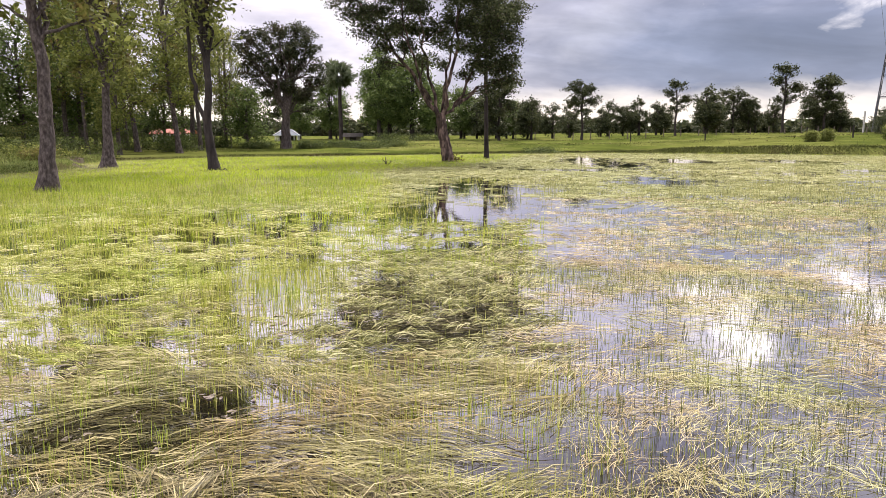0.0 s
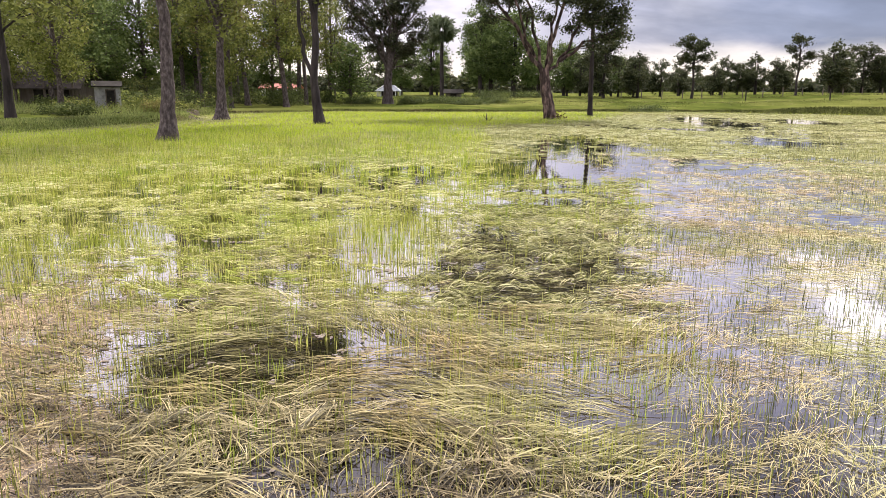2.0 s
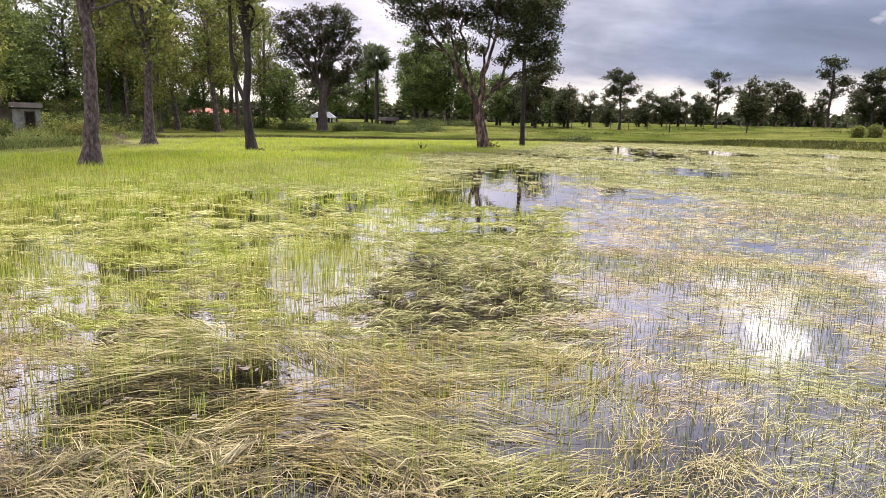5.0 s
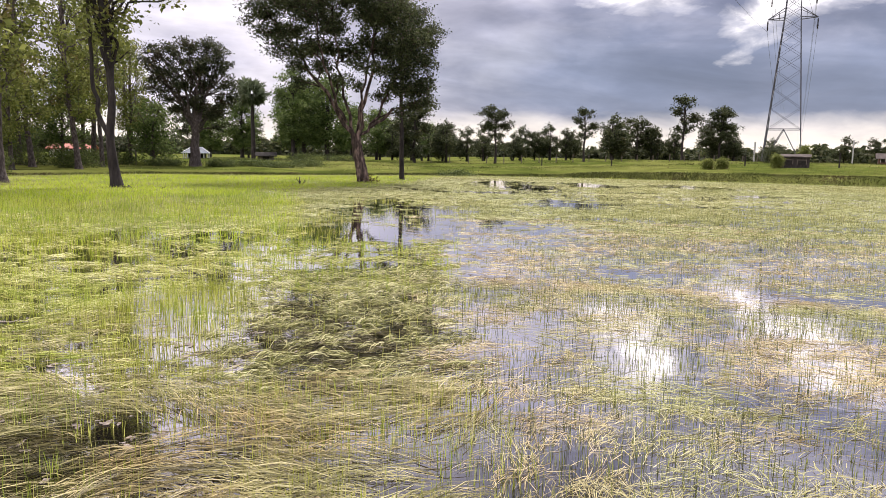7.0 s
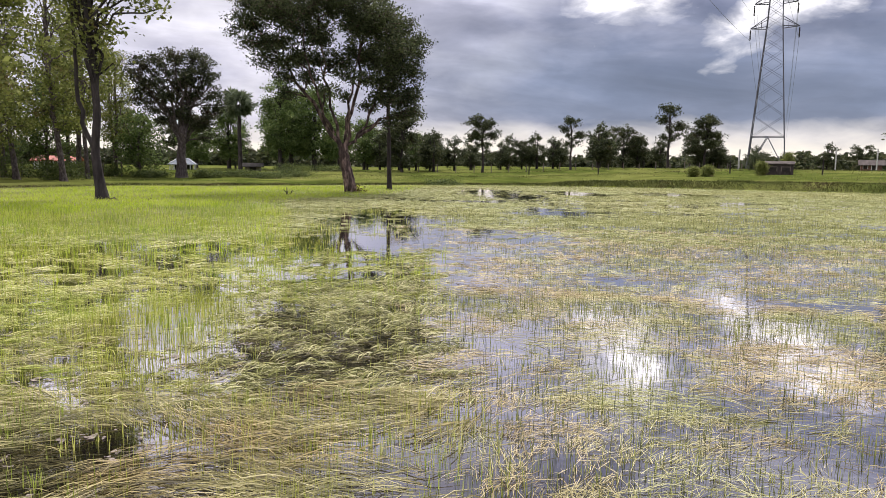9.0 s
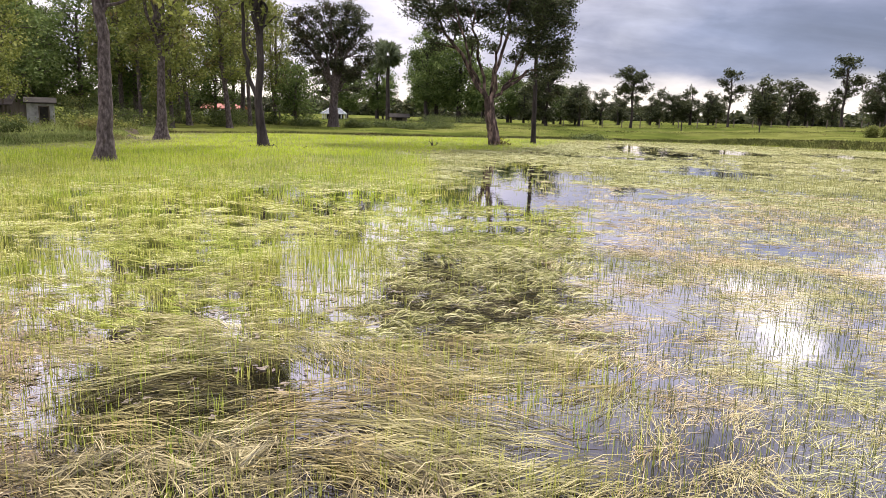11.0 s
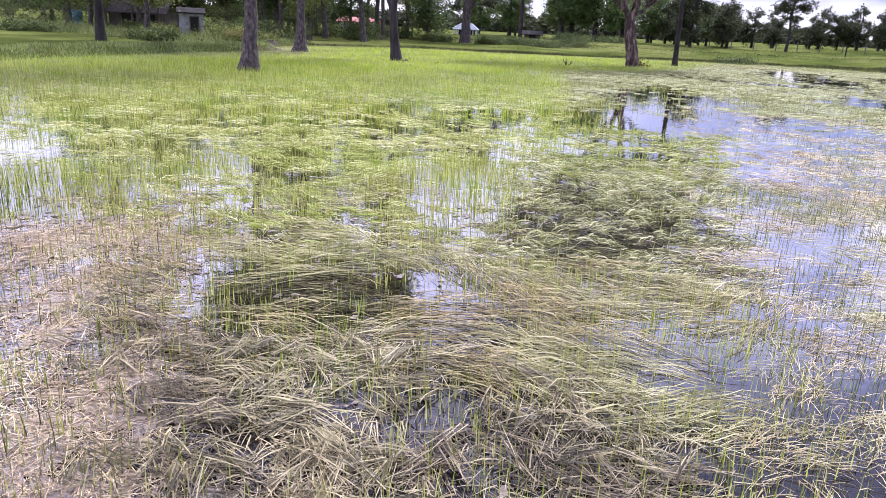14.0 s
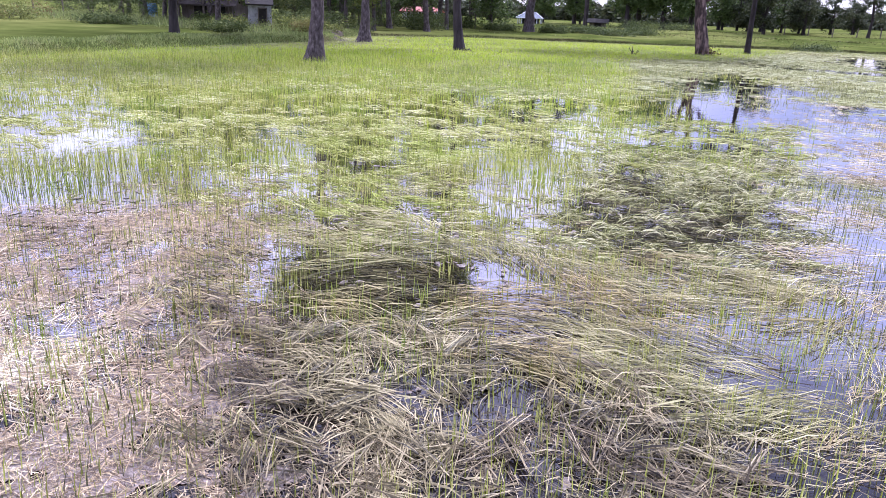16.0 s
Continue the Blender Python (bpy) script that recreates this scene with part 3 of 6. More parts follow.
def clumps(cover, per, r0, r1, prob, length, width, high, wide, fan, a0, a1, segs=3, spread=0.25):
    """Low domes of grass blown over one way: blades arch up out of the water and droop back to it."""
    area = 0.5 * radians(a1 - a0) * (r1 ** 2 - r0 ** 2)
    x, y = wedge(int(cover * area / (per * length * width * 0.75)), r0, r1, a0, a1, 1.0)
    x, y = keep(x, y, prob(x, y))
    size = 0.55 + 0.9 * rng.random(len(x)) ** 1.5
    way = flow(x, y, spread, 0.6) + np.where(rng.random(len(x)) < 0.3, np.pi, 0)
    X, Y, A, S = (np.repeat(v, per) for v in (x, y, way, size))
    n = len(X)
    across, along = rng.normal(0, wide, n) * S, rng.normal(0, 0.35 * length, n) * S
    fall = np.exp(-(across / (wide * S)) ** 2)
    ln = length * S * (0.5 + 0.8 * rng.random(n))
    ang = A + rng.normal(0, fan, n)
    X = X + np.cos(A) * (along - ln * 0.45) - np.sin(A) * across
    Y = Y + np.sin(A) * (along - ln * 0.45) + np.cos(A) * across
    Z = -0.004 + 0.5 * high * S * fall * rng.random(n)
    return strips(X, Y, Z, ang, ln, width * (0.6 + 0.8 * rng.random(n)), high * S * (0.25 + 0.75 * fall) * (0.3 + 0.7 * rng.random(n)), rng.normal(0, 0.3, n), segs, 0.9)


def side(v, width):
    """0 to 1 as v passes from minus to plus over that width."""
    return np.clip(v / width + 0.5, 0, 1)


def pale_side(x, y):
    return side(-1.62 - 0.30 * (y - 1.8) - 0.5 * np.clip(y - 3.3, 0, 9) - x + 0.5 * (vnoise(x, y, 0.6, 23) - 0.5) + 0.9 * (vnoise(x, y, 0.2, 20) - 0.5), 1.3)


def sheaf(x, y, size, seed, level):
    """Lens-shaped sheaves of lying grass with gaps between them."""
    wx, wy = x + 0.6 * size * vnoise(x, y, size, seed + 50), y + 0.5 * size * vnoise(x, y, 2 * size, seed + 51)
    return np.clip(7.0 * (vnoise(0.33 * wx, wy, size, seed) - level), 0, 1)


def p_heap(x, y):
    """The tangled heap in the foreground and the combed stream behind it."""
    right = side(0.75 - 0.95 * (y - 2.3) - x + 0.6 * (vnoise(x, y, 0.5, 24) - 0.5), 0.35)
    lump = np.clip(2.6 * vnoise(x, y, 0.22, 25) - 0.50, 0, 1)
    return (1 - pale_side(x, y)) * right * side(3.2 - y + 0.4 * (vnoise(x, y, 0.4, 18) - 0.5), 0.5) * lump * (1 - open_water(x, y)) * (1 - 0.55 * oval(x, y, -1.85, 3.75, 0.7, 0.5))


def swathe(x, y):
    """The long golden swathe that the current laid aslant behind the heap."""
    return np.exp(-((y - 4.3 - 0.5 * x - 0.2 * (vnoise(x, y, 0.5, 17) - 0.5)) / 0.2) ** 2) * side(x + 1.6, 0.5) * side(0.2 - x, 0.5)


def p_stream(x, y):
    """Combed swathes lying crosswise, with dark water between them."""
    band = np.clip(5.0 * vnoise(x * 0.35, y + 0.3 * x, 0.17, 26) - 2.3, 0, 1)
    return side(y - 2.95, 0.5) * side(5.0 - 0.1 * x - y, 0.5) * side(0.7 - x, 0.8) * side(x + 2.9, 0.8) * np.clip(band + 0.05 + 0.8 * swathe(x, y), 0, 1) * (1 - open_water(x, y)) * (1 - 0.66 * oval(x, y, -1.9, 3.75, 0.62, 0.42) * (0.4 + 0.6 * side(0.55 - vnoise(x * 0.4, y, 0.12, 16), 0.2)))


def p_hummock(x, y):
    lump = 0.12 + 0.88 * sheaf(x, y, 0.075, 27, 0.46)
    return side(y - 4.7, 0.4) * side(10 - y, 3) * side(x + 1.1 + 0.06 * (y - 5), 0.5) * side(0.85 + 0.07 * (y - 6) - x, 0.3) * lump


def p_right(x, y):
    """Thin rafts of tan grass on the open water."""
    raft = np.clip(0.75 * sheaf(x, y, 0.16, 28, 0.44 + 0.34 * (0.55 - vnoise(x, y, 1.2, 29))) + 0.5 * np.clip(2.4 * vnoise(x * 0.6, y, 0.10, 53) - 0.75, 0, 1), 0, 1)
    return side(x - 0.8 + 0.9 * np.clip(3.4 - y, 0, 3) + 0.7 * side(y - 4.1, 0.5) * side(5.6 - y, 0.6), 0.6) * (0.12 + 0.88 * raft) * (0.45 + 0.42 * side(y - 2.65, 0.5) + 0.13 * side(y - 6, 2)) * (1 - 0.85 * open_water(x, y))


def p_pale(x, y):
    return pale_side(x, y) * side(4.3 - y + 2.6 * (vnoise(x, y, 0.7, 19) - 0.5), 2.6) * (1 - open_water(x, y)) * np.clip(0.2 + vnoise(x, y, 0.4, 30), 0, 1) * (1 - oval(x, y, -1.75, 3.75, 0.9, 0.6)) * (1 - 0.85 * stalk_water(x, y))


def stalk_water(x, y):
    """1 where stalks stand in clear water with hardly any lying grass."""
    wx = x + 0.9 * (vnoise(x, y, 0.7, 45) - 0.5)
    wy = y + 1.2 * (vnoise(x, y, 0.9, 46) - 0.5)
    pool = np.maximum(oval(wx, wy, -1.55, 6.9, 0.55, 1.7), np.maximum(oval(wx, wy, -5.3, 5.2, 1.6, 1.15), 0.8 * oval(wx, wy, -4.3, 6.7, 0.45, 0.8)))
    return np.maximum(pool, 0.8 * oval(wx, wy, -1.75, 11.5, 0.45, 4.0))


def p_scum(x, y):
    """Scum drifts together in sheets with ragged holes."""
    hole = np.clip(4.0 * vnoise(x, y, 0.3, 47) - 0.7, 0, 1) * np.clip(4.0 * vnoise(x, y, 0.10, 48) - 0.5, 0, 1)
    return np.clip(1.9 * pale_side(x, y) - 0.35, 0, 1) * side(4.6 - y + 2.6 * (vnoise(x, y, 0.7, 19) - 0.5), 2.6) * (1 - open_water(x, y)) * hole * (1 - oval(x, y, -1.75, 3.75, 1.0, 0.7)) * (1 - 0.85 * stalk_water(x, y))


def p_left(x, y):
    """Half-sunk mats on the left between the foreground and the thick grass."""
    thin = 0.48 + 0.22 * (0.5 - vnoise(x, y, 1.6, 37))
    far = side(y - 10, 4)
    m = sheaf(x, y, 0.08, 33, thin) * (1 - far) + sheaf(x, y, 0.20, 38, thin) * far
    return side(-0.9 - 0.05 * (y - 5) - x, 0.5) * side(y - 4.6, 0.8) * (0.06 + 0.94 * m) * (1 - 0.75 * open_water(x, y)) * (1 - 0.9 * stalk_water(x, y)) * (shore_dist(x, y) > 0.3)


def p_far(x, y):
    m = np.clip(3.6 * vnoise(x * 0.3, y, 1.0, 34) * (0.55 + 0.8 * vnoise(x, y, 5.0, 35)) - 0.95, 0, 1)
    return (0.25 + 0.6 * m) * (1 - 0.93 * open_water(x, y)) * (shore_dist(x, y) > 0.3)


def p_lush(x, y):
    """Thick standing green grass at the left and along the far side."""
    n = 3.0 * (vnoise(x, y, 2.5, 36) - 0.5)
    main = side(y - 18.2 - 1.38 * (x + 11) + n, 3.0) * side(-0.5 - x + 0.25 * (y - 30), 3.0)
    back = side(y - np.interp(x, SHORE_X, SHORE_Y) + 5.5 + n, 3.0) * np.clip(1.0 - 0.16 * np.clip(x + 1, 0, 30), 0.08, 1)
    return np.clip(np.maximum(main, back), 0, 1) * (shore_dist(x, y) > -0.2)


TRAIL = [(-14.6, 30.4), (-16.6, 32.2), (-18.2, 34.8), (-20.4, 38.2), (-24.5, 43.0)]


def off_trail(x, y):
    """0 on the trodden path, 1 away from it."""
    d = np.full(len(x), 9.0)
    for (ax, ay), (bx, by) in zip(TRAIL, TRAIL[1:]):
        t = np.clip(((x - ax) * (bx - ax) + (y - ay) * (by - ay)) / ((bx - ax) ** 2 + (by - ay) ** 2), 0, 1)
        d = np.minimum(d, np.hypot(x - ax - t * (bx - ax), y - ay - t * (by - ay)))
    return 0.12 + 0.88 * side(d - 0.5 + 0.5 * (vnoise(x, y, 0.6, 77) - 0.5), 0.4)


def scum_sheet():
    """A thin drifted film of chaff with holes and ragged rims."""
    xs, ys = np.arange(-6.5, 0.2, 0.016), np.arange(0.7, 7.0, 0.016)
    X, Y = np.meshgrid(xs, ys)
    x, y = X.ravel(), Y.ravel()
    z = 0.003 + 0.010 * vnoise(x, y, 0.05, 101) * vnoise(x, y, 0.3, 102)
    nx, ny = len(xs), len(ys)
    V = np.stack([x + rng.normal(0, 0.004, len(x)), y + rng.normal(0, 0.004, len(x)), z], 1)
    i = (np.arange(ny - 1)[:, None] * nx + np.arange(nx - 1)[None, :]).ravel()
    ok = (p_scum(x[i], y[i]) * (shore_dist(x[i], y[i]) > 0) + 1.0 * (vnoise(x[i], y[i], 0.035, 103) - 0.5) + 0.5 * (vnoise(x[i], y[i], 0.12, 104) - 0.5)) > 0.42
    i = i[ok]
    F = np.stack([i, i + 1, i + nx + 1, i + nx], 1)
    used, flat = np.unique(F, return_inverse=True)
    return mesh_np("floating_scum", V[used], flat.reshape(-1, 4), m_scum)


def p_straw_reflection(x, y):
    """A hollow of dark old straw, and hummock gaps darkened like the tree's reflection."""
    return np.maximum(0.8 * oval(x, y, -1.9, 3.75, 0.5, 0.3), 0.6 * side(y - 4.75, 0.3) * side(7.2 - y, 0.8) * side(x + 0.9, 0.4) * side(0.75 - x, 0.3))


def p_tongue(x, y):
    """The tongue of green grass that runs in from the far meadow towards the hummocks."""
    return side(x + 0.13 * y + 0.2 + 0.5 * (vnoise(x, y, 0.8, 49) - 0.5), 0.6) * side(0.11 * y + 0.15 - x + 0.4 * (vnoise(x, y, 0.6, 50) - 0.5), 0.35) * side(y - 8.3, 1.5) * side(12.3 - y + 0.8 * (x < -0.3), 1.6) * (0.1 + 0.9 * sheaf(x, y, 0.15, 52, 0.44))


def build_grass():
    stuff("tangled_straw", [tufts(1.25, 5, 1.2, 4.6, p_heap, 0.125, 0.0044, 1.4, 2, 0.07, 0.015, 0.6, -52, 30, 0.05, 0.05, 0.28),
                            tufts(1.00, 14, 1.2, 4.6, p_heap, 0.165, 0.0042, 0.7, 2, 0.045, 0.012, 0.17, -52, 30, 0.06, 0.05, 0.24, 0.07, 1.9)],
          m_heap, "tangled heap of tan broken straw over dark water")
    stuff("combed_straw", [tufts(1.10, 16, 2.8, 6.5, p_stream, 0.23, 0.0042, 0.25, 2, 0.12, 0.02, 0.18, -50, 20, 0.25, 0.04, 0.10, 0.04),
                           tufts(0.40, 12, 4.5, 7.5, p_left, 0.14, 0.0046, 0.55, 2, 0.06, 0.015, 0.4, -62, 2, 0.2, 0.02, 0.1)],
          m_straw, "yellowish straw combed into long swathes on water")
    stuff("bleached_straw", [tufts(1.15, 9, 1.4, 7.5, p_pale, 0.11, 0.0036, 1.0, 1, 0.08, 0.008, 0.5, -64, -10, 0.3, 0.01, 0.04),
                             tufts(0.70, 8, 1.4, 6.0, p_scum, 0.05, 0.0028, 1.0, 1, 0.07, 0.002, 0.6, -64, -10, 0.3, 0.004, 0.04)],
          m_straw_pale, "bleached pinkish broken straw floating in shallow water")
    tagged(new("floating_scum", scum_sheet()), "ragged pinkish sheet of scum and chaff floating on shallow water", "scum", kind="stuff")
    stuff("grass_hummocks", [clumps(1.25, 18, 4.6, 9.5, p_hummock, 0.14, 0.0058, 0.045, 0.030, 0.45, -24, 14)],
          m_hummock, "bent green and straw hummocks lying over dark water")
    # straw in the hollow; below the hummocks added to paint the dark reflection
    stuff("sunken_straw", [tufts(0.95, 12, 3.0, 7.6, p_straw_reflection, 0.12, 0.0050, 0.5, 1, 0.06, 0.004, 0.4, -40, 14, 0.1, 0.0, 0.02)],
          m_straw_reflection, "dark brown old straw half sunk in a hollow, and painted dark reflection under hummocks")
    stuff("grass_rafts", [tufts(0.66, 10, 2.2, 4.9, p_right, 0.11, 0.0030, 0.60, 2, 0.09, 0.008, 0.34, -22, 49, 0.07, 0.015, 0.06),
                          tufts(0.50, 8, 4.7, 9, p_right, 0.16, 0.0040, 0.45, 2, 0.10, 0.01, 0.40, -12, 49, 0.3, 0.01, 0.06),
                          tufts(0.40, 5, 8.5, 18, p_right, 0.14, 0.0065, 0.4, 1, 0.12, 0.01, 0.45, -12, 49, 0.15, 0.01, 0.05)],
          m_raft, "thin tan rafts of grass floating on open water")
    stuff("combed_grass", [tufts(0.30, 10, 4.6, 10, p_left, 0.15, 0.0056, 0.35, 2, 0.05, 0.01, 0.32, -62, 2, 0.3, 0.008, 0.06),
                           clumps(0.62, 16, 4.6, 11, p_left, 0.15, 0.0052, 0.032, 0.035, 0.35, -62, 2),
                           clumps(0.50, 14, 10.5, 22, p_left, 0.24, 0.0090, 0.035, 0.05, 0.25, -62, 2, 2)],
          m_mid, "yellow-green grass combed flat over the water")
    stuff("green_tongue", [clumps(0.85, 18, 7.5, 15.5, p_tongue, 0.22, 0.0070, 0.034, 0.035, 0.22, -14, 12, 2, 0.15)],
          m_tongue, "green grass laid over in a tongue on dark water")
    stuff("floating_grass", [tufts(0.42, 5, 15, 54, p_far, 0.30, 0.016, 0.30, 1, 0.40, 0.01, 0.3, -60, 49, 0.1, 0.01, 0.05)],
          m_far_pale, "pale floating grass on the open water")
    # standing stalks, in loose stands

    def split(x, y):
        return x > 0.85 + 0.07 * (y - 6) + 0.6 * (rng.random(len(x)) - 0.5)

    x, y = wedge(64000, 1.3, 8.5, power=0.7)
    stand = np.clip(1.9 * vnoise(x, y, 0.55, 61) * (0.4 + vnoise(x, y, 0.12, 64)) - 0.30 + 0.20 * p_pale(x, y) + 0.65 * stalk_water(x, y) + 0.27 * side(x - 0.4, 0.8), 0, 1)
    x, y = keep(x, y, (stand + 0.06 * side(-0.2 - x, 1) * side(y - 1.9, 0.4)) * (1 - 0.4 * p_heap(x, y)) * (1 - 0.8 * side(y - 4.75, 0.4) * side(x + 1.2, 0.5) * side(1.0 - x, 0.5)))
    n = len(x)
    m = split(x, y)
    bits, dark = [], []
    h = (0.03 + 0.15 * rng.random(n) ** 1.6) * np.where(m, 0.75, 1.0) * (1 + 0.5 * stalk_water(x, y))
    m = m | (rng.random(n) < 0.65 * pale_side(x, y) * side(5 - y, 1.5))
    for sel, into in ((~m, bits), (m & (rng.random(n) < 0.85), dark)):
        k = int(sel.sum())
        into.append(stalks(x[sel], y[sel], np.full(k, -0.02), h[sel], 0.0042 + 0.0028 * rng.random(k), 0.03 + 0.16 * rng.random(k) ** 2))
    x, y = wedge(170000, 7.5, 24, power=0.8)
    stand = np.clip((2.3 + 0.5 * side(x - 1, 2)) * vnoise(x, y, 1.0, 62) * (0.5 + 0.8 * vnoise(x, y, 0.25, 65)) - 0.55 - 0.3 * open_water(x, y) + 0.75 * stalk_water(x, y) + 0.6 * side(-7.5 - x, 4), 0, 1)
    x, y = keep(x, y, stand * (1 - 0.85 * open_water(x, y)) * (1 - 0.75 * side(y - 4.75, 0.4) * side(11 - y, 2) * side(x + 1.2, 0.5) * side(1.0 - x, 0.5)))
    n = len(x)
    m = split(x, y)
    h = (0.04 + 0.14 * rng.random(n) ** 1.4) * np.where(m, 0.75, 1.0) * (1 + 0.5 * side(-6.5 - x, 4))
    pale = []
    half = rng.random(n) < 0.5
    for sel, into in ((~m, bits), (m & half, dark), (m & ~half, pale)):
        k = int(sel.sum())
        into.append(stalks(x[sel], y[sel], np.full(k, -0.02), h[sel], (0.0040 + 0.0030 * rng.random(k)) * (0.55 + 0.055 * y[sel]), 0.03 + 0.16 * rng.random(k) ** 2, 1))
    stuff("rush_stalks", bits, m_rush, "thin bright green rush stalks standing out of water")
    stuff("dark_rush_stalks", dark, m_rush_dark, "sparse dark olive rush stalks on the open water")
    # green grass that stands thicker and thicker towards the meadow side
    x, y = wedge(62000, 8, 27, a0=-60, a1=2, power=0.9)
    x, y = keep(x, y, np.clip(0.9 * side(y - 13 + 0.35 * (x + 6), 9) * (0.35 + 1.0 * vnoise(x * 0.5, y, 0.8, 66)), 0, 1) * side(-0.10 * y - x, 0.8) * (1 - 0.8 * stalk_water(x, y)) * (shore_dist(x, y) > 0.2))
    x2, y2 = wedge(3500, 8, 15.5, a0=-12, a1=9, power=0.9)
    x2, y2 = keep(x2, y2, np.clip(1.5 * p_tongue(x2, y2), 0, 1))
    x, y = np.concatenate([x, x2]), np.concatenate([y, y2])
    n = len(x)
    stuff("standing_grass", [stalks(x, y, np.full(n, -0.02), 0.08 + 0.16 * rng.random(n), (0.0045 + 0.004 * rng.random(n)) * (0.5 + 0.05 * y), 0.05 + 0.3 * rng.random(n) ** 2, 1)],
          m_green, "fresh green grass standing upright in shallow water")
    x, y = wedge(110000, 18, 54, power=0.8)
    x, y = keep(x, y, np.clip(0.10 + 0.9 * vnoise(x, y * 1.5, 3.0, 63) - 0.6 * open_water(x, y), 0, 1) * (shore_dist(x, y) > 0))
    n = len(x)
    pale.append(stalks(x, y, np.full(n, -0.02), 0.06 + 0.14 * rng.random(n), 0.012 + 0.012 * rng.random(n), 0.25 * rng.random(n), 1))
    stuff("pale_rush_stalks", pale, m_far_pale, "sparse pale rushes standing out of the water")
    x, y = wedge(260000, 10, 56, power=0.7)
    x, y = keep(x, y, p_lush(x, y) * off_trail(x, y))
    n = len(x)
    low = 0.35 + 0.65 * np.clip(np.minimum((shore_dist(x, y) - 0.5) / 4, (y - 14) / 10), 0, 1)
    stuff("lush_grass", [stalks(x, y, np.full(n, -0.03), 0.03 + low * (0.05 + 0.10 * rng.random(n)), 0.016 + 0.02 * rng.random(n), 0.5 + 0.7 * rng.random(n), 1)],
          m_lush, "thick bright green grass standing in wet ground")
    # rank grass on the banks and on the paddy dykes
    bits = []
    y = rng.uniform(5, 40, 30000)
    x = -17.6 - 1.6 * (vnoise(y * 0, y, 5.0, 4) - 0.5) - np.clip((y - 33) * 0.22, 0, 9) + 0.15 - 2.0 * rng.random(len(y)) ** 1.2
    x2 = rng.uniform(-19, 56, 48000)
    y2 = np.interp(x2, SHORE_X, SHORE_Y) + 1.2 * (vnoise(x2, x2 * 0, 4.0, 3) - 0.5) - 0.25 + (0.5 + 3.0 * np.clip((x2 - 15) / 20, 0, 1)) * rng.random(len(x2)) ** 1.2
    x3 = rng.uniform(-22, 75, 22000)
    y3 = rng.choice(np.array([66.0, 80.0, 97.0]), len(x3)) + 0.12 * x3 - 1.0 + rng.normal(0, 0.4, len(x3))
    shore = []
    for a, b, tall, into in ((x, y, 0.22, bits), (x2, y2, 0.20, shore), (x3, y3, 0.16, shore)):
        a, b = keep(a, b, off_trail(a, b))
        n = len(a)
        into.append(stalks(a, b, ground_z(a, b) - 0.03, 0.05 + tall * (0.55 + 0.45 * np.clip((a - 10) / 15, 0, 1)) * rng.random(n) * (0.3 + vnoise(a, b, 2.0, 71)), (0.02 + 0.02 * rng.random(n)) * (1.0 if into is bits else 1.7), (0.2 if into is bits else 0.5) + 0.6 * rng.random(n), 1))
    x, y = rng.uniform(-44, -20, 26000), rng.uniform(29, 42, 26000)
    x, y = keep(x, y, (shore_dist(x, y) < -2.0) * side(y + 0.15 * (x + 30) - 33, 4) * np.clip(2.2 * vnoise(x * 0.5, y, 1.6, 72) - 0.35, 0, 1) * off_trail(x, y))
    n = len(x)
    bits.append(stalks(x, y, ground_z(x, y) - 0.03, 0.15 + 0.45 * rng.random(n) * (0.4 + 0.8 * vnoise(x, y, 2.0, 73)), 0.02 + 0.02 * rng.random(n), 0.3 + 0.5 * rng.random(n), 1))
    x, y = rng.uniform(-60, 110, 60000), 42 + 100 * rng.random(60000) ** 1.5
    x, y = keep(x, y, (shore_dist(x, y) < -2.5) * (y > 45 - 0.2 * x) * np.clip(3.0 * vnoise(x * 0.5, y, 5.0, 91) * (0.5 + vnoise(x * 0.3, y, 14.0, 92)) - 1.15 + 0.01 * x, 0.02, 0.7) * off_trail(x, y))
    n = len(x)
    stuff("field_grass", [stalks(x, y, ground_z(x, y) - 0.03, 0.06 + 0.16 * rng.random(n) ** 1.5, 0.035 + 0.035 * rng.random(n), 0.8 + 0.9 * rng.random(n), 1)],
          m_field, "rough olive and tan grass in the fields")
    stuff("dyke_grass", shore, m_bank_dark, "dark rank grass along the far bank and paddy dykes")
    stuff("bank_grass", bits, m_bank, "rank dark green grass on the low banks")


def build_path():
    """A trodden earth path that climbs away from the water."""
    c = np.array(TRAIL)
    t = np.linspace(0, 1, 40)
    P = np.stack([np.interp(t, np.linspace(0, 1, 5), c[:, i]) for i in range(2)], 1)
    N = np.gradient(P, axis=0)
    N = np.stack([-N[:, 1], N[:, 0]], 1) / np.linalg.norm(N, axis=1)[:, None]
    V = []
    for k in range(7):
        q = P + N * ((k - 3) / 3 * (0.45 + 0.3 * (vnoise(t * 40, t * 0, 3, 12 + k) - 0.5)))[:, None]
        V.append(np.stack([q[:, 0], q[:, 1], np.maximum(ground_z(q[:, 0], q[:, 1]), -0.01) + 0.025 - 0.03 * abs(k - 3) / 3], 1))
    V = np.stack(V, 1).reshape(-1, 3)
    i = (np.arange(39)[:, None] * 7 + np.arange(6)[None, :]).ravel()
    tagged(new("path", mesh_np("path", V, np.stack([i, i + 1, i + 8, i + 7], 1), m_mud, True)), "trodden brown earth path through the grass", "path", kind="structure")


build_path()
build_grass()


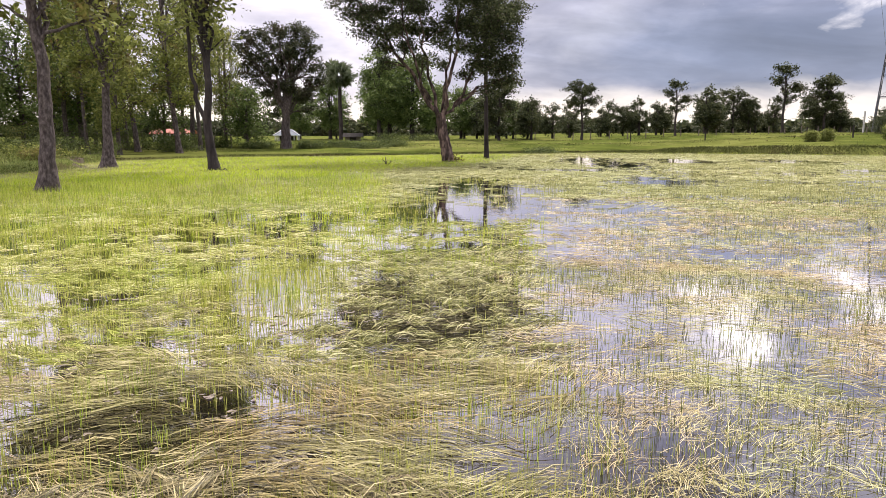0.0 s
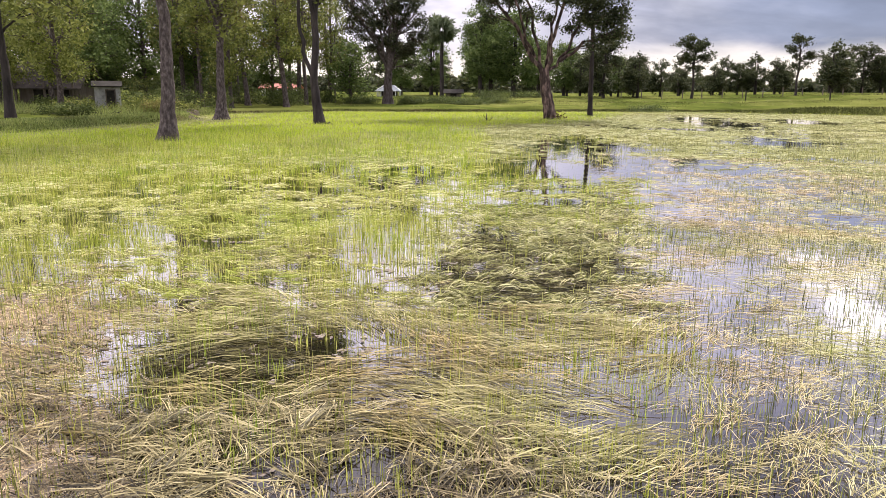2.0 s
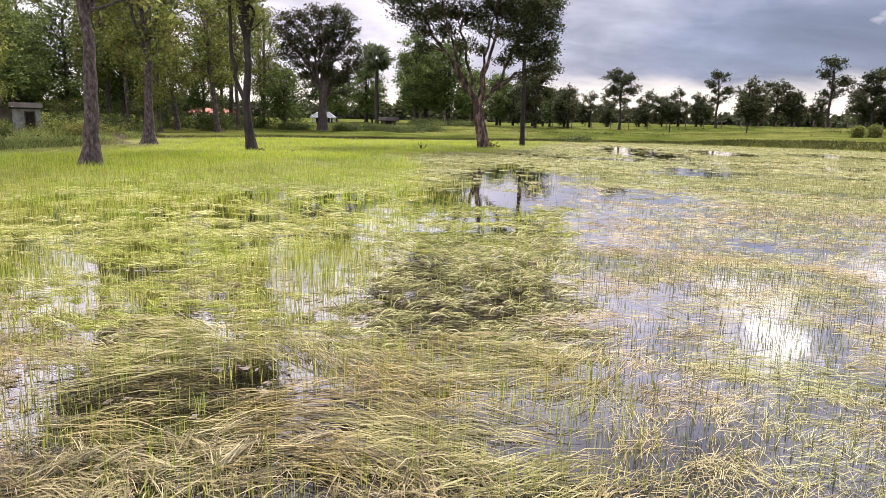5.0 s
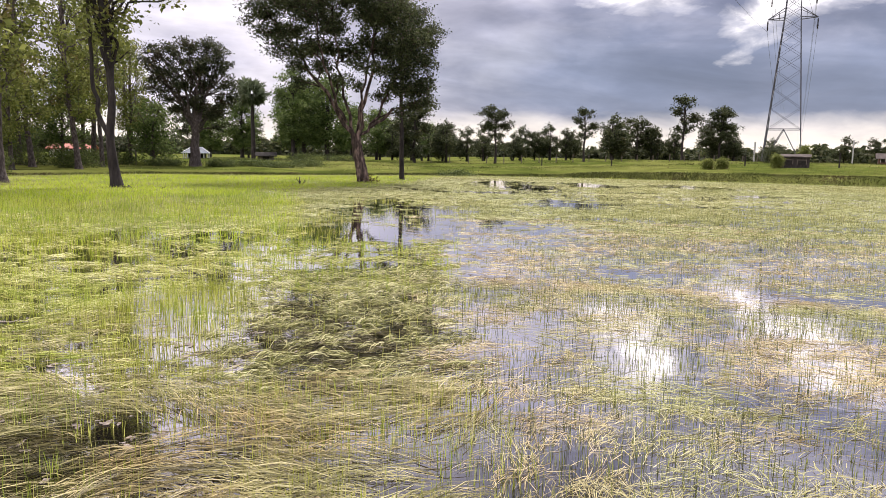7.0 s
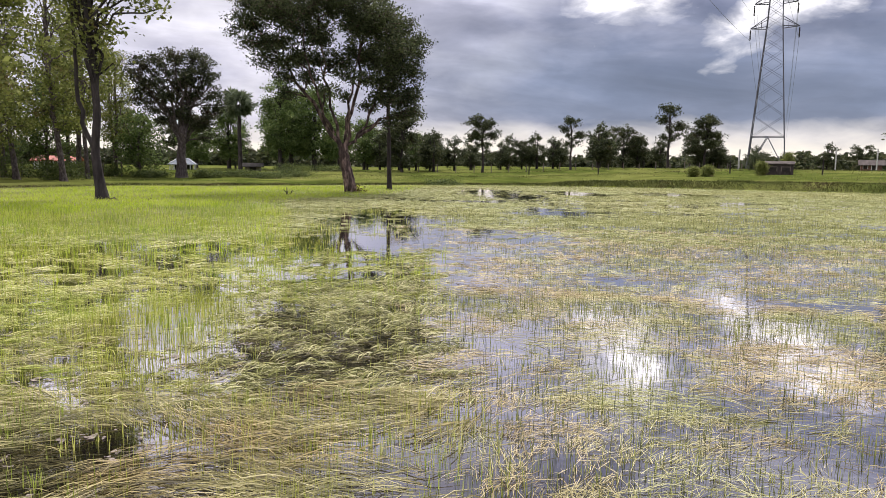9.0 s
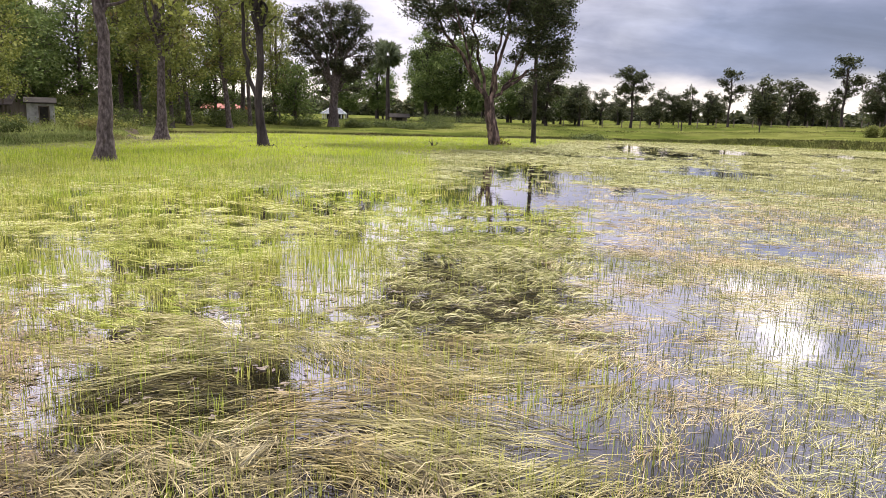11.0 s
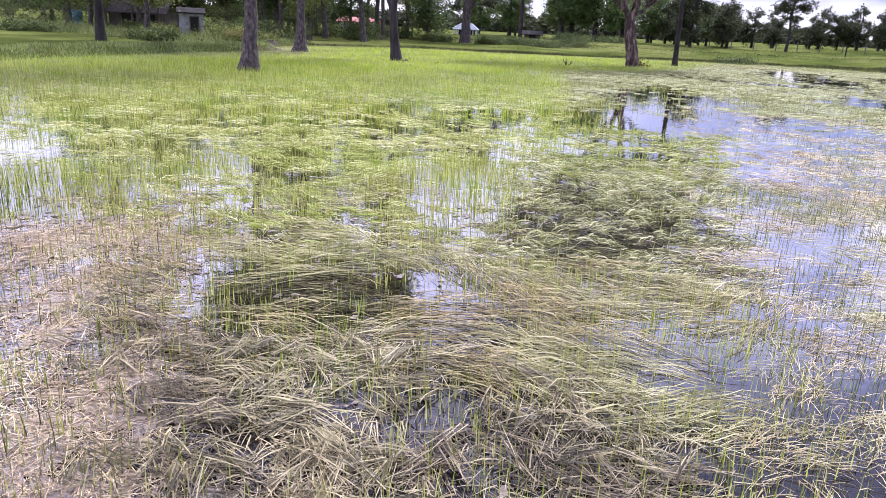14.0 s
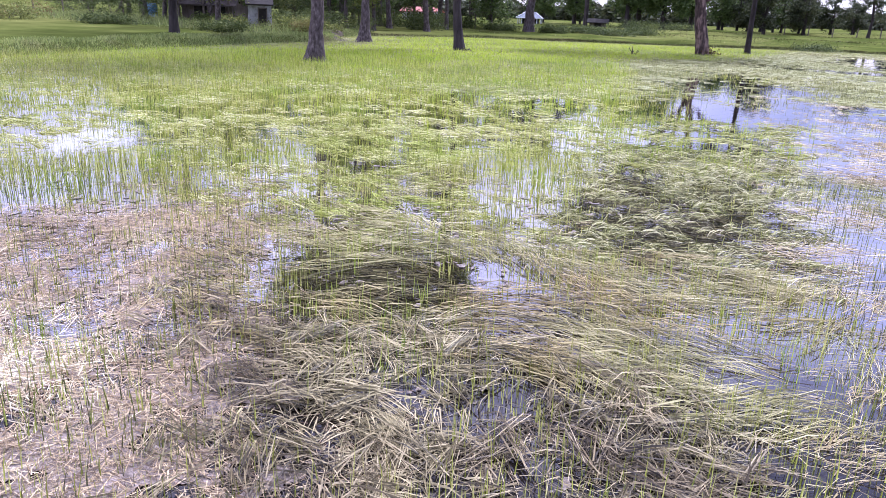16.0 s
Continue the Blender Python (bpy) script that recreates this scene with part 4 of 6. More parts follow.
# ---- trees ----
def leaves(anchors, per, spread, size, seed, droop=0.3, flat=0.6):
    """Small pointed leaves in loose clumps round the anchors."""
    r = np.random.default_rng(seed)
    A = np.repeat(np.asarray(anchors, float), per, 0)
    n = len(A)
    C = A + r.normal(0, 1, (n, 3)) * np.array([spread, spread, spread * 0.7])
    u = r.normal(0, 1, (n, 3)) * np.array([1, 1, flat])
    u[:, 2] -= droop
    u /= np.linalg.norm(u, axis=1)[:, None] + 1e-9
    v = np.cross(u, r.normal(0, 1, (n, 3)) * np.array([0.5, 0.5, 1.0]))
    v /= np.linalg.norm(v, axis=1)[:, None] + 1e-9
    s = size * (0.6 + 0.8 * r.random(n))[:, None]
    V = np.stack([C - u * s * 0.5, C + v * s * 0.28 - u * s * 0.05, C + u * s * 0.5, C - v * s * 0.28 - u * s * 0.05], 1).reshape(-1, 3)
    return V, np.arange(n * 4).reshape(-1, 4)


def limb(a, b, r0, r1, seed, sag=0.0, segs=6, wob=0.06, start=None):
    """A crooked tapered limb from a to b; start: the way in which it leaves a."""
    r = np.random.default_rng(seed)
    a, b = np.asarray(a, float), np.asarray(b, float)
    d = np.linalg.norm(b - a)
    t = np.linspace(0, 1, segs + 1)[:, None]
    c = a + (np.asarray(start, float) * d * 0.5 if start is not None else (b - a) * 0.5)
    P = (1 - t) ** 2 * a + 2 * t * (1 - t) * c + t ** 2 * b
    P[1:-1] += r.normal(0, wob * d / segs * 1.6, (segs - 1, 3))
    P[:, 2] -= sag * d * (4 * t * (1 - t))[:, 0]
    R = r0 + (r1 - r0) * t[:, 0] ** 0.8
    return P, R


def tree(name, loc, label, group, trunk, r_base, lobes, bark, leafmat, leaf, per, clumps, spread, seed, flare=1.5, sides=9, twig=0.02, fork=None, droop=0.3, boughs=True, mains=(), taper=0.45):
    """trunk: points of the trunk from the ground up. lobes: middle and half sizes of the rounded masses of the crown.
    A bough runs to each lobe, twigs fork through it, and the leaves sit in clumps on the twigs."""
    r = np.random.default_rng(seed)
    T = np.asarray(trunk, float)
    t = np.linspace(0, 1, len(T))
    tt = np.linspace(0, 1, 22) ** 1.7
    P = np.stack([np.interp(tt, t, T[:, i]) for i in range(3)], 1)
    P[1:-1, :2] += r.normal(0, r_base * 0.10, (20, 2)) * tt[1:-1, None] ** 0.5
    top_r = r_base * taper
    R = r_base + (top_r - r_base) * tt
    R *= 1 + (flare - 1) * np.exp(-(P[:, 2] - P[0, 2]) / (r_base * 2.2))
    V0, F0 = tube(P, R, sides)
    # roots swell out of the foot of the trunk
    off = V0 - np.repeat(P, sides, 0)
    ang = np.arctan2(off[:, 1], off[:, 0])
    foot = np.exp(-np.repeat(P[:, 2] - P[0, 2], sides) / (r_base * 1.6)) * (flare - 1) * 0.28
    V0 = V0 + off * (foot * (np.sin(4 * ang + seed) + 0.5 * np.sin(7 * ang + 2 * seed)))[:, None]
    bits = [(V0, F0)]
    anchors = []
    holds = [(P[i], R[i]) for i in range(8, 22)]
    for k, (pts, r0, r1) in enumerate(mains):
        M = np.asarray(pts, float)
        s = np.linspace(0, 1, 13)
        Q = np.stack([np.interp(s, np.linspace(0, 1, len(M)), M[:, i]) for i in range(3)], 1)
        Q[1:] += r.normal(0, 0.07, (12, 3))
        S = r0 + (r1 - r0) * s
        bits.append(tube(Q, S, 8))
        holds += [(Q[i], S[i]) for i in range(3, 13)]
    for k, (cx, cy, cz, rx, ry, rz) in enumerate(lobes):
        c = np.array([cx, cy, cz])
        s = fork if fork is not None else 0.55 + 0.4 * r.random()
        if not isinstance(s, float):
            s = s[k % len(s)]
        i = min(int(np.searchsorted(tt, s)), 20)
        if c[2] < P[i, 2] + 0.3:
            i = max(8, int(np.argmin(abs(P[:, 2] - max(c[2] - 0.8, P[8, 2])))))
        a, ra = P[i], R[i]
        if mains:
            a, ra = min(holds, key=lambda h: np.linalg.norm(h[0] - c) + 2.5 * max(0.0, h[0][2] - c[2] + 0.6))
        br = min(ra * (0.75 if mains else 0.55), 0.03 + 0.02 * np.linalg.norm(c - a))
        up = (c - a) / (np.linalg.norm(c - a) + 1e-6) * 0.6 + np.array([0, 0, 0.5])
        Q, S = limb(a, c, br, br * 0.4, seed * 31 + k, segs=7, wob=0.12, start=up)
        if boughs:
            bits.append(tube(Q, S, 6))
        m = max(3, int(clumps * (rx * ry * rz) ** 0.6))
        for j in range(m):
            w = r.normal(0, 1, 3)
            w /= np.linalg.norm(w)
            rad = (0.35 + 0.65 * r.random() ** 0.5) * (0.8 + 0.4 * r.random())
            e = c + w * rad * np.array([rx, ry, rz])
            q = Q[int(r.integers(3, 8))]
            anchors.append(e)
            if boughs and twig and j % 2 == 0:
                Pt, Rt = limb(q, e, max(br * 0.3, twig), twig * 0.4, seed * 97 + k * 50 + j, segs=4, wob=0.15, start=(e - q) / (np.linalg.norm(e - q) + 1e-6) + np.array([0, 0, 0.3]))
                bits.append(tube(Pt, Rt, 4))
                anchors.extend(Pt[2:4])
    V, F = join_arrays(bits)
    ob = thing(name, loc, label, "tree", group)
    part_mesh("trunk", mesh_np("trunk", V, F, bark, True), ob)
    LV, LF = leaves(anchors, per, spread, leaf, seed + 5, droop)
    part_mesh("crown", mesh_np("crown", LV, LF, leafmat), ob)
    return ob


def at(x, y):
    return (x, y, float(ground_z(np.array([x]), np.array([y]))[0]) - 0.03)


def wet(x, y):
    return (x, y, max(float(ground_z(np.array([x]), np.array([y]))[0]), -0.06))


def ring_lobes(seed, n, w, z0, z1, size, top=0.6):
    """Rounded masses spread over a crown from z0 to z1, w wide at its middle."""
    r = np.random.default_rng(seed)
    out = []
    for k in range(n):
        h = (k + 0.5) / n
        a = k * 2.4 + r.random()
        wid = w * math.sin(math.pi * min(0.98, 0.18 + 0.72 * h)) * (0.35 + 0.65 * r.random())
        s = size * (0.75 + 0.5 * r.random()) * (1 - (1 - top) * h)
        out.append((wid * math.cos(a), wid * math.sin(a), z0 + (z1 - z0) * h, s, s, s * 0.75))
    return out


# the broad tree that stands in the water
MAIN_UPPER = [(-5.4, 0.5, 8.5, 1.35, 1.5, 0.9), (-4.0, -1.0, 6.7, 1.1, 1.2, 0.7), (-3.7, 1.5, 9.8, 1.5, 1.7, 0.9), (-1.9, -1.0, 10.2, 1.6, 1.7, 0.9), (-0.2, 1.0, 10.5, 1.6, 1.8, 0.8), (1.1, -0.8, 9.5, 1.4, 1.7, 0.9),
              (2.6, 1.0, 8.7, 1.5, 1.7, 1.0), (3.6, 0.0, 7.3, 1.1, 1.4, 1.1), (2.7, -1.2, 6.3, 1.1, 1.2, 0.9), (3.4, 0.8, 5.0, 1.1, 1.2, 0.7), (-1.9, 1.2, 8.3, 1.2, 1.5, 0.9), (0.4, -1.2, 8.3, 1.2, 1.4, 0.8),
              (-5.6, 0.2, 10.0, 0.9, 1.0, 0.7), (4.1, 0.5, 7.7, 0.9, 1.0, 0.9), (-0.6, 0.6, 6.8, 1.0, 1.4, 0.7)]
MAIN_LOWER = [(1.8, 0.6, 5.0, 0.9, 0.9, 0.5), (-3.0, -1.4, 8.4, 1.3, 1.4, 0.9), (-0.6, -1.6, 9.3, 1.4, 1.4, 0.9), (0.9, 1.6, 7.2, 1.2, 1.4, 0.8), (-2.6, 1.5, 7.2, 1.0, 1.2, 0.6), (1.6, -1.4, 8.2, 1.3, 1.4, 0.9),
              (-4.6, 0.8, 9.4, 1.2, 1.2, 0.8), (-4.7, 0, 7.5, 1.1, 1.1, 0.6), (-2.1, 0.4, 6.0, 0.9, 1.0, 0.5), (1.0, -0.8, 5.9, 0.8, 0.9, 0.5), (4.0, 0, 6.3, 0.8, 0.9, 0.8), (-3.4, 0, 5.9, 0.8, 0.9, 0.4),
              (2.4, -0.3, 4.9, 0.8, 0.9, 0.5), (3.4, 0.4, 4.1, 0.9, 0.9, 0.4), (-1.2, -0.6, 5.3, 0.6, 0.7, 0.4)]
MAIN_BOUGHS = [([(-0.40, 0, 2.2), (-1.2, 0.1, 3.6), (-2.3, -0.1, 5.2), (-3.6, 0.2, 7.0), (-5.0, 0.2, 8.6)], 0.13, 0.03),
         ([(-0.45, 0, 2.4), (-0.8, 0.3, 4.0), (-1.3, 0.4, 6.0), (-1.6, 0.2, 8.3), (-1.6, 0, 10.0)], 0.095, 0.025),
         ([(-0.35, 0, 2.5), (0.1, -0.3, 4.2), (0.5, -0.4, 6.2), (0.6, -0.3, 8.2), (0.5, 0, 10.2)], 0.11, 0.025),
         ([(-0.35, 0, 2.3), (0.4, 0.1, 3.1), (1.2, 0.3, 4.7), (2.1, 0.3, 6.4), (3.0, 0.2, 8.0)], 0.095, 0.025),
         ([(-0.3, 0.1, 2.4), (-0.1, 0.8, 4.4), (0.2, 1.4, 6.6), (0.8, 1.6, 8.8)], 0.095, 0.02), ([(-0.9, 0.1, 3.2), (-1.6, -0.7, 5.0), (-2.2, -1.2, 7.0), (-2.6, -1.3, 9.2)], 0.085, 0.02),
         ([(0.35, 0.1, 3.0), (1.5, 0.2, 3.9), (2.4, 0.4, 4.2), (3.4, 0.6, 4.7)], 0.09, 0.03)]
MAIN_DEEP = [(-4.2, -2.0, 9.0, 1.3, 1.3, 0.8), (-2.6, 2.4, 9.4, 1.4, 1.3, 0.9), (-1.0, -2.4, 9.6, 1.4, 1.3, 0.9), (0.6, 2.6, 9.2, 1.4, 1.3, 0.9), (1.8, -2.2, 8.6, 1.3, 1.3, 0.9), (-0.9, 0.2, 9.4, 1.5, 1.5, 0.9),
             (-2.8, 0.0, 9.3, 1.4, 1.4, 0.8), (2.3, 2.2, 7.6, 1.2, 1.3, 0.9), (-3.8, 2.2, 8.0, 1.2, 1.2, 0.7), (2.6, -1.8, 7.2, 1.2, 1.2, 0.9)]
MAIN_THIN = [(-3.4, 0.8, 5.2, 0.6, 0.7, 0.35), (-2.7, -0.8, 6.6, 0.7, 0.8, 0.5), (-1.6, 0.6, 6.9, 0.7, 0.8, 0.5), (-0.2, -0.8, 5.9, 0.6, 0.7, 0.45), (0.2, 0.7, 7.5, 0.7, 0.8, 0.5), (1.1, 0.9, 4.6, 0.5, 0.6, 0.35),
             (1.9, -0.6, 5.7, 0.7, 0.7, 0.5), (2.8, 0.7, 5.7, 0.7, 0.8, 0.5), (1.5, 0.4, 6.7, 0.7, 0.8, 0.5), (3.9, 0.3, 5.3, 0.7, 0.8, 0.5), (4.1, -0.2, 4.3, 0.6, 0.7, 0.35), (2.6, 0.2, 3.7, 0.5, 0.6, 0.3), (-1.4, -1.4, 7.6, 0.8, 0.8, 0.6), (-0.4, 1.5, 5.2, 0.5, 0.6, 0.35)]
MAIN = [(x * (0.84 if x > 0 else 1.0), y, z * 1.02, 0.92 * a, b, 0.92 * c) for x, y, z, a, b, c in MAIN_UPPER + MAIN_LOWER + MAIN_DEEP + MAIN_THIN]
tree("spreading_tree", wet(0.0, 37.9), "broad dark spreading tree with a forked trunk standing in water", "", [(0, 0, -0.1), (-0.12, 0, 0.8), (-0.28, 0, 1.6), (-0.40, 0, 2.3), (-0.42, 0, 2.6)],
     0.30, MAIN, m_bark_pale, m_leaf_main, 0.125, 22, 46, 0.17, 11, 1.3, 14, 0.026, mains=MAIN_BOUGHS, taper=0.8)
tree("slender_tree", wet(2.3, 42.6), "slender straight charred tree standing at the water's edge", "", [(0, 0, -0.1), (-0.05, 0, 3), (-0.1, 0, 6), (-0.2, 0, 9.2)], 0.15,
     [(0.1, 0, 8.8, 0.7, 0.8, 0.8), (0.4, 0, 7.3, 0.6, 0.7, 0.5), (-0.5, 0.2, 7.9, 0.6, 0.6, 0.5), (0.5, 0.1, 5.6, 0.45, 0.5, 0.3)], m_bark_dark, m_leaf_main, 0.14, 12, 26, 0.2, 12, 1.4)

# large-leaved trees on the left
def teak(name, loc, label, trunk, r_base, seed, z0, z1, w, n=16, leaf=0.21, per=17, mat=m_leaf_teak, clumps=16, bark=m_bark, extra=(), flare=2.6):
    return tree(name, loc, label, "teak trees at the pond", trunk, r_base, ring_lobes(seed, n, w, z0, z1, 1.0) + list(extra), bark, mat, leaf, per, clumps, 0.34, seed, flare, 12, 0.02, droop=0.5)


teak("teak_tree", wet(-10.88, 19.15), "tall grey teak trunk flared at the base in wet grass", [(0, 0, -0.1), (0.05, 0, 1), (0.13, 0, 2.4), (0.16, 0, 3.5), (0.0, 0, 4.6), (0.06, 0, 6.5), (0.1, 0, 11)], 0.205, 21, 6.7, 12.5, 2.8, 22, extra=((-1.3, 0.2, 5.0, 0.7, 0.7, 0.35), (0.9, -0.3, 5.2, 0.6, 0.6, 0.35), (1.6, 0.3, 4.6, 0.5, 0.6, 0.3)), flare=2.2)
teak("teak_tree", wet(-15.63, 32.4), "tall straight teak with brown-tinged leaves in green grass", [(0, 0, -0.1), (0.1, 0, 2.5), (0.2, 0, 5), (0.5, 0, 14)], 0.215, 22, 4.2, 15.5, 2.7, 24, extra=ring_lobes(30, 20, 3.8, 9.5, 15.0, 1.4))
T3 = teak("teak_tree", wet(-9.87, 29.8), "twin-stemmed dark teak forking low above a root stump", [(0, 0, -0.1), (-0.12, 0, 1.0), (-0.2, 0, 1.9), (-0.05, 0, 4), (-0.3, 0, 7), (-0.35, 0, 12.5)], 0.21, 23, 5.2, 13, 1.4, 14, 0.20, 16, m_leaf_teak, 11, m_bark_dark, flare=1.6, extra=
          [(1.9, 0, 8.1, 0.8, 0.6, 0.3), (2.4, -0.2, 7.5, 0.4, 0.4, 0.2)] + [(x - 1.2, y, z, a, b, c) for x, y, z, a, b, c in ring_lobes(29, 20, 2.8, 10.4, 15.0, 1.3)])
Vs, Fs = join_arrays([tube(*limb((-0.22, 0, 1.9), (-0.80, 0.1, 6.2), 0.10, 0.065, 3, segs=10, wob=0.04, start=(-0.35, 0, 0.9)), 8), tube(*limb((-0.80, 0.1, 6.1), (-0.95, 0.1, 10.5), 0.065, 0.04, 4, segs=6, wob=0.05), 7)])
part_mesh("second_stem", mesh_np("second_stem", Vs, Fs, m_bark_dark, True), T3)
Vs, Fs = join_arrays([tube(*limb((0.15, -0.1, 0.1), (0.75, -0.2, -0.02), 0.16, 0.07, 8, segs=5, wob=0.3), 7), tube(*limb((-0.1, -0.1, 0.1), (-0.5, -0.3, -0.05), 0.12, 0.05, 9, segs=5, wob=0.3), 7)])
part_mesh("root", mesh_np("root", Vs, Fs, m_bark_dark, True), T3)
proto_a = teak("teak_tree", at(-17.9, 47.0), "slim teak leaning beside the meadow", [(0, 0, -0.1), (-0.2, 0, 2.5), (-0.5, 0, 5), (-0.6, 0, 12)], 0.19, 24, 3.6, 13, 2.4, 16, flare=1.5)
proto_b = teak("teak_tree", at(-18.4, 52.5), "slim straight dark teak at the meadow edge", [(0, 0, -0.1), (-0.1, 0, 3), (-0.1, 0, 6), (0, 0, 13)], 0.16, 25, 4.5, 13.5, 1.8, 14, flare=1.4)
proto_c = tree("broadleaf_tree", at(-26.5, 51.0), "dense dark green broadleaf tree behind the meadow", "woodland trees", [(0, 0, -0.1), (0.1, 0, 2), (0, 0, 4), (0, 0, 9)], 0.22,
               ring_lobes(26, 18, 3.0, 2.2, 10.5, 1.5), m_bark, m_leaf_fresh, 0.28, 9, 19, 0.34, 26)
proto_d = tree("leafy_tree", at(-24.5, 33.0), "yellow-green drooping leafy tree by the old hut", "woodland trees", [(0, 0, -0.1), (0.1, 0, 1.5), (0, 0, 3), (0, 0, 6.5)], 0.16,
               ring_lobes(27, 14, 2.0, 1.9, 7.5, 1.0), m_bark, m_leaf_yellow, 0.16, 20, 22, 0.30, 27, droop=0.8)
WOODS = np.random.default_rng(40)
for k, (x, y) in enumerate([(-22, 50), (-25, 55), (-21, 58), (-29, 52), (-24, 64), (-31, 60), (-36, 50), (-27, 70), (-34, 68), (-40, 60), (-21, 67), (-23.5, 46), (-27.0, 50), (-32, 45), (-19.5, 62)]):
    copy_thing((proto_a, proto_b)[k % 2], Matrix.Translation(at(x, y)) @ pose(0, 0, 0, 0, 0, 70 * k) @ Matrix.Scale(0.8 + 0.3 * WOODS.random(), 4))
for k, (x, y) in enumerate([(-34.5, 47), (-36, 52), (-41, 60), (-33, 55), (-24, 60), (-58, 62), (-30, 42), (-52, 66), (-39, 44), (-45, 49), (-37, 47), (-50, 56), (-29.5, 64), (-33.5, 63), (-33, 50), (-36, 54)]):
    copy_thing(proto_c, Matrix.Translation(at(x, y)) @ pose(0, 0, 0, 0, 0, 50 * k) @ Matrix.Scale(0.65 + 0.35 * WOODS.random(), 4))
for k, (x, y) in enumerate([(-30, 36), (-20.5, 44), (-28.2, 37.4), (-32.6, 38.5)]):
    copy_thing(proto_d, Matrix.Translation(at(x, y)) @ pose(0, 0, 0, 0, 0, 130 * k) @ Matrix.Scale(0.9, 4))

# the dark round tree and its neighbours behind the pond
tree("mango_tree", at(-13.5, 58.9), "dark rounded tree with an open lower limb by the pavilion", "", [(0, 0, -0.1), (0, 0, 1.5), (0.1, 0, 3), (0.3, 0, 6)], 0.42,
     [(-3.5, 0, 8.2, 0.85, 1.0, 0.6), (-2.9, 0.4, 9.1, 0.9, 1.0, 0.6), (-1.5, 0.5, 9.3, 0.9, 1.2, 0.7), (-0.2, -0.5, 9.5, 0.9, 1.2, 0.65), (1.1, 0.3, 9.6, 0.95, 1.2, 0.6), (2.1, 0.2, 9.0, 0.8, 1.1, 0.7), (2.5, 0, 7.8, 0.75, 1.1, 0.7),
      (2.9, 0.2, 6.6, 0.7, 1.0, 0.6), (1.2, -0.8, 8.1, 1.0, 1.2, 0.8), (-0.4, 0.8, 7.9, 1.0, 1.3, 0.8), (-2.1, -0.4, 7.7, 1.0, 1.1, 0.7), (-2.9, 0.2, 6.9, 0.7, 0.9, 0.5), (0.8, 0.6, 6.7, 1.1, 1.2, 0.7), (-1.0, -0.6, 6.4, 0.9, 1.1, 0.6),
      (2.3, 0.4, 5.4, 0.75, 0.9, 0.5), (0.4, -0.5, 5.2, 0.7, 0.9, 0.45), (-2.4, 0.3, 5.6, 0.6, 0.8, 0.4), (1.7, 0, 4.1, 0.8, 0.9, 0.5), (-1.6, 0.2, 4.6, 0.6, 0.7, 0.4), (2.4, -0.3, 4.7, 0.7, 0.8, 0.5), (0.9, 0.5, 4.6, 0.7, 0.8, 0.5), (-0.5, 0.6, 5.2, 0.8, 0.9, 0.5), (-3.2, 0, 6.2, 0.6, 0.8, 0.45), (3.1, 0, 5.6, 0.6, 0.8, 0.5), (2.2, 0.3, 3.2, 0.5, 0.6, 0.35)],
     m_bark, m_leaf_dark, 0.17, 26, 30, 0.18, 51, 1.3, 10, 0.02, [0.45, 0.65, 0.8, 0.95, 0.55])
tree("round_tree", at(-17.2, 60.5), "low round bright green tree at the field edge", "woodland trees", [(0, 0, -0.1), (0, 0, 1), (0, 0, 2), (0, 0, 3.5)], 0.14,
     ring_lobes(52, 12, 2.2, 1.0, 5.0, 1.3), m_bark, m_leaf_fresh, 0.22, 10, 20, 0.4, 52)
back_tree = tree("broadleaf_tree", at(-4.5, 88.0), "tall dense green tree beyond the paddy", "trees beyond the paddy", [(0, 0, -0.1), (0, 0, 3), (0.2, 0, 5), (0, 0, 9)], 0.3,
                 ring_lobes(53, 20, 3.0, 2.4, 10.0, 1.5), m_bark_dark, m_leaf_fresh, 0.36, 9, 18, 0.42, 53)
for k, (x, y, s) in enumerate([(-7.6, 92, 1.0), (-16.0, 96, 0.8), (-1.5, 95, 0.7), (-9.5, 100, 0.95), (-21, 100, 0.7), (1.8, 101, 0.72), (5.5, 105, 0.62), (9.5, 104, 0.55)]):
    copy_thing(back_tree, Matrix.Translation(at(x, y)) @ pose(0, 0, 0, 0, 0, 77 * k + 40) @ Matrix.Scale(s, 4))


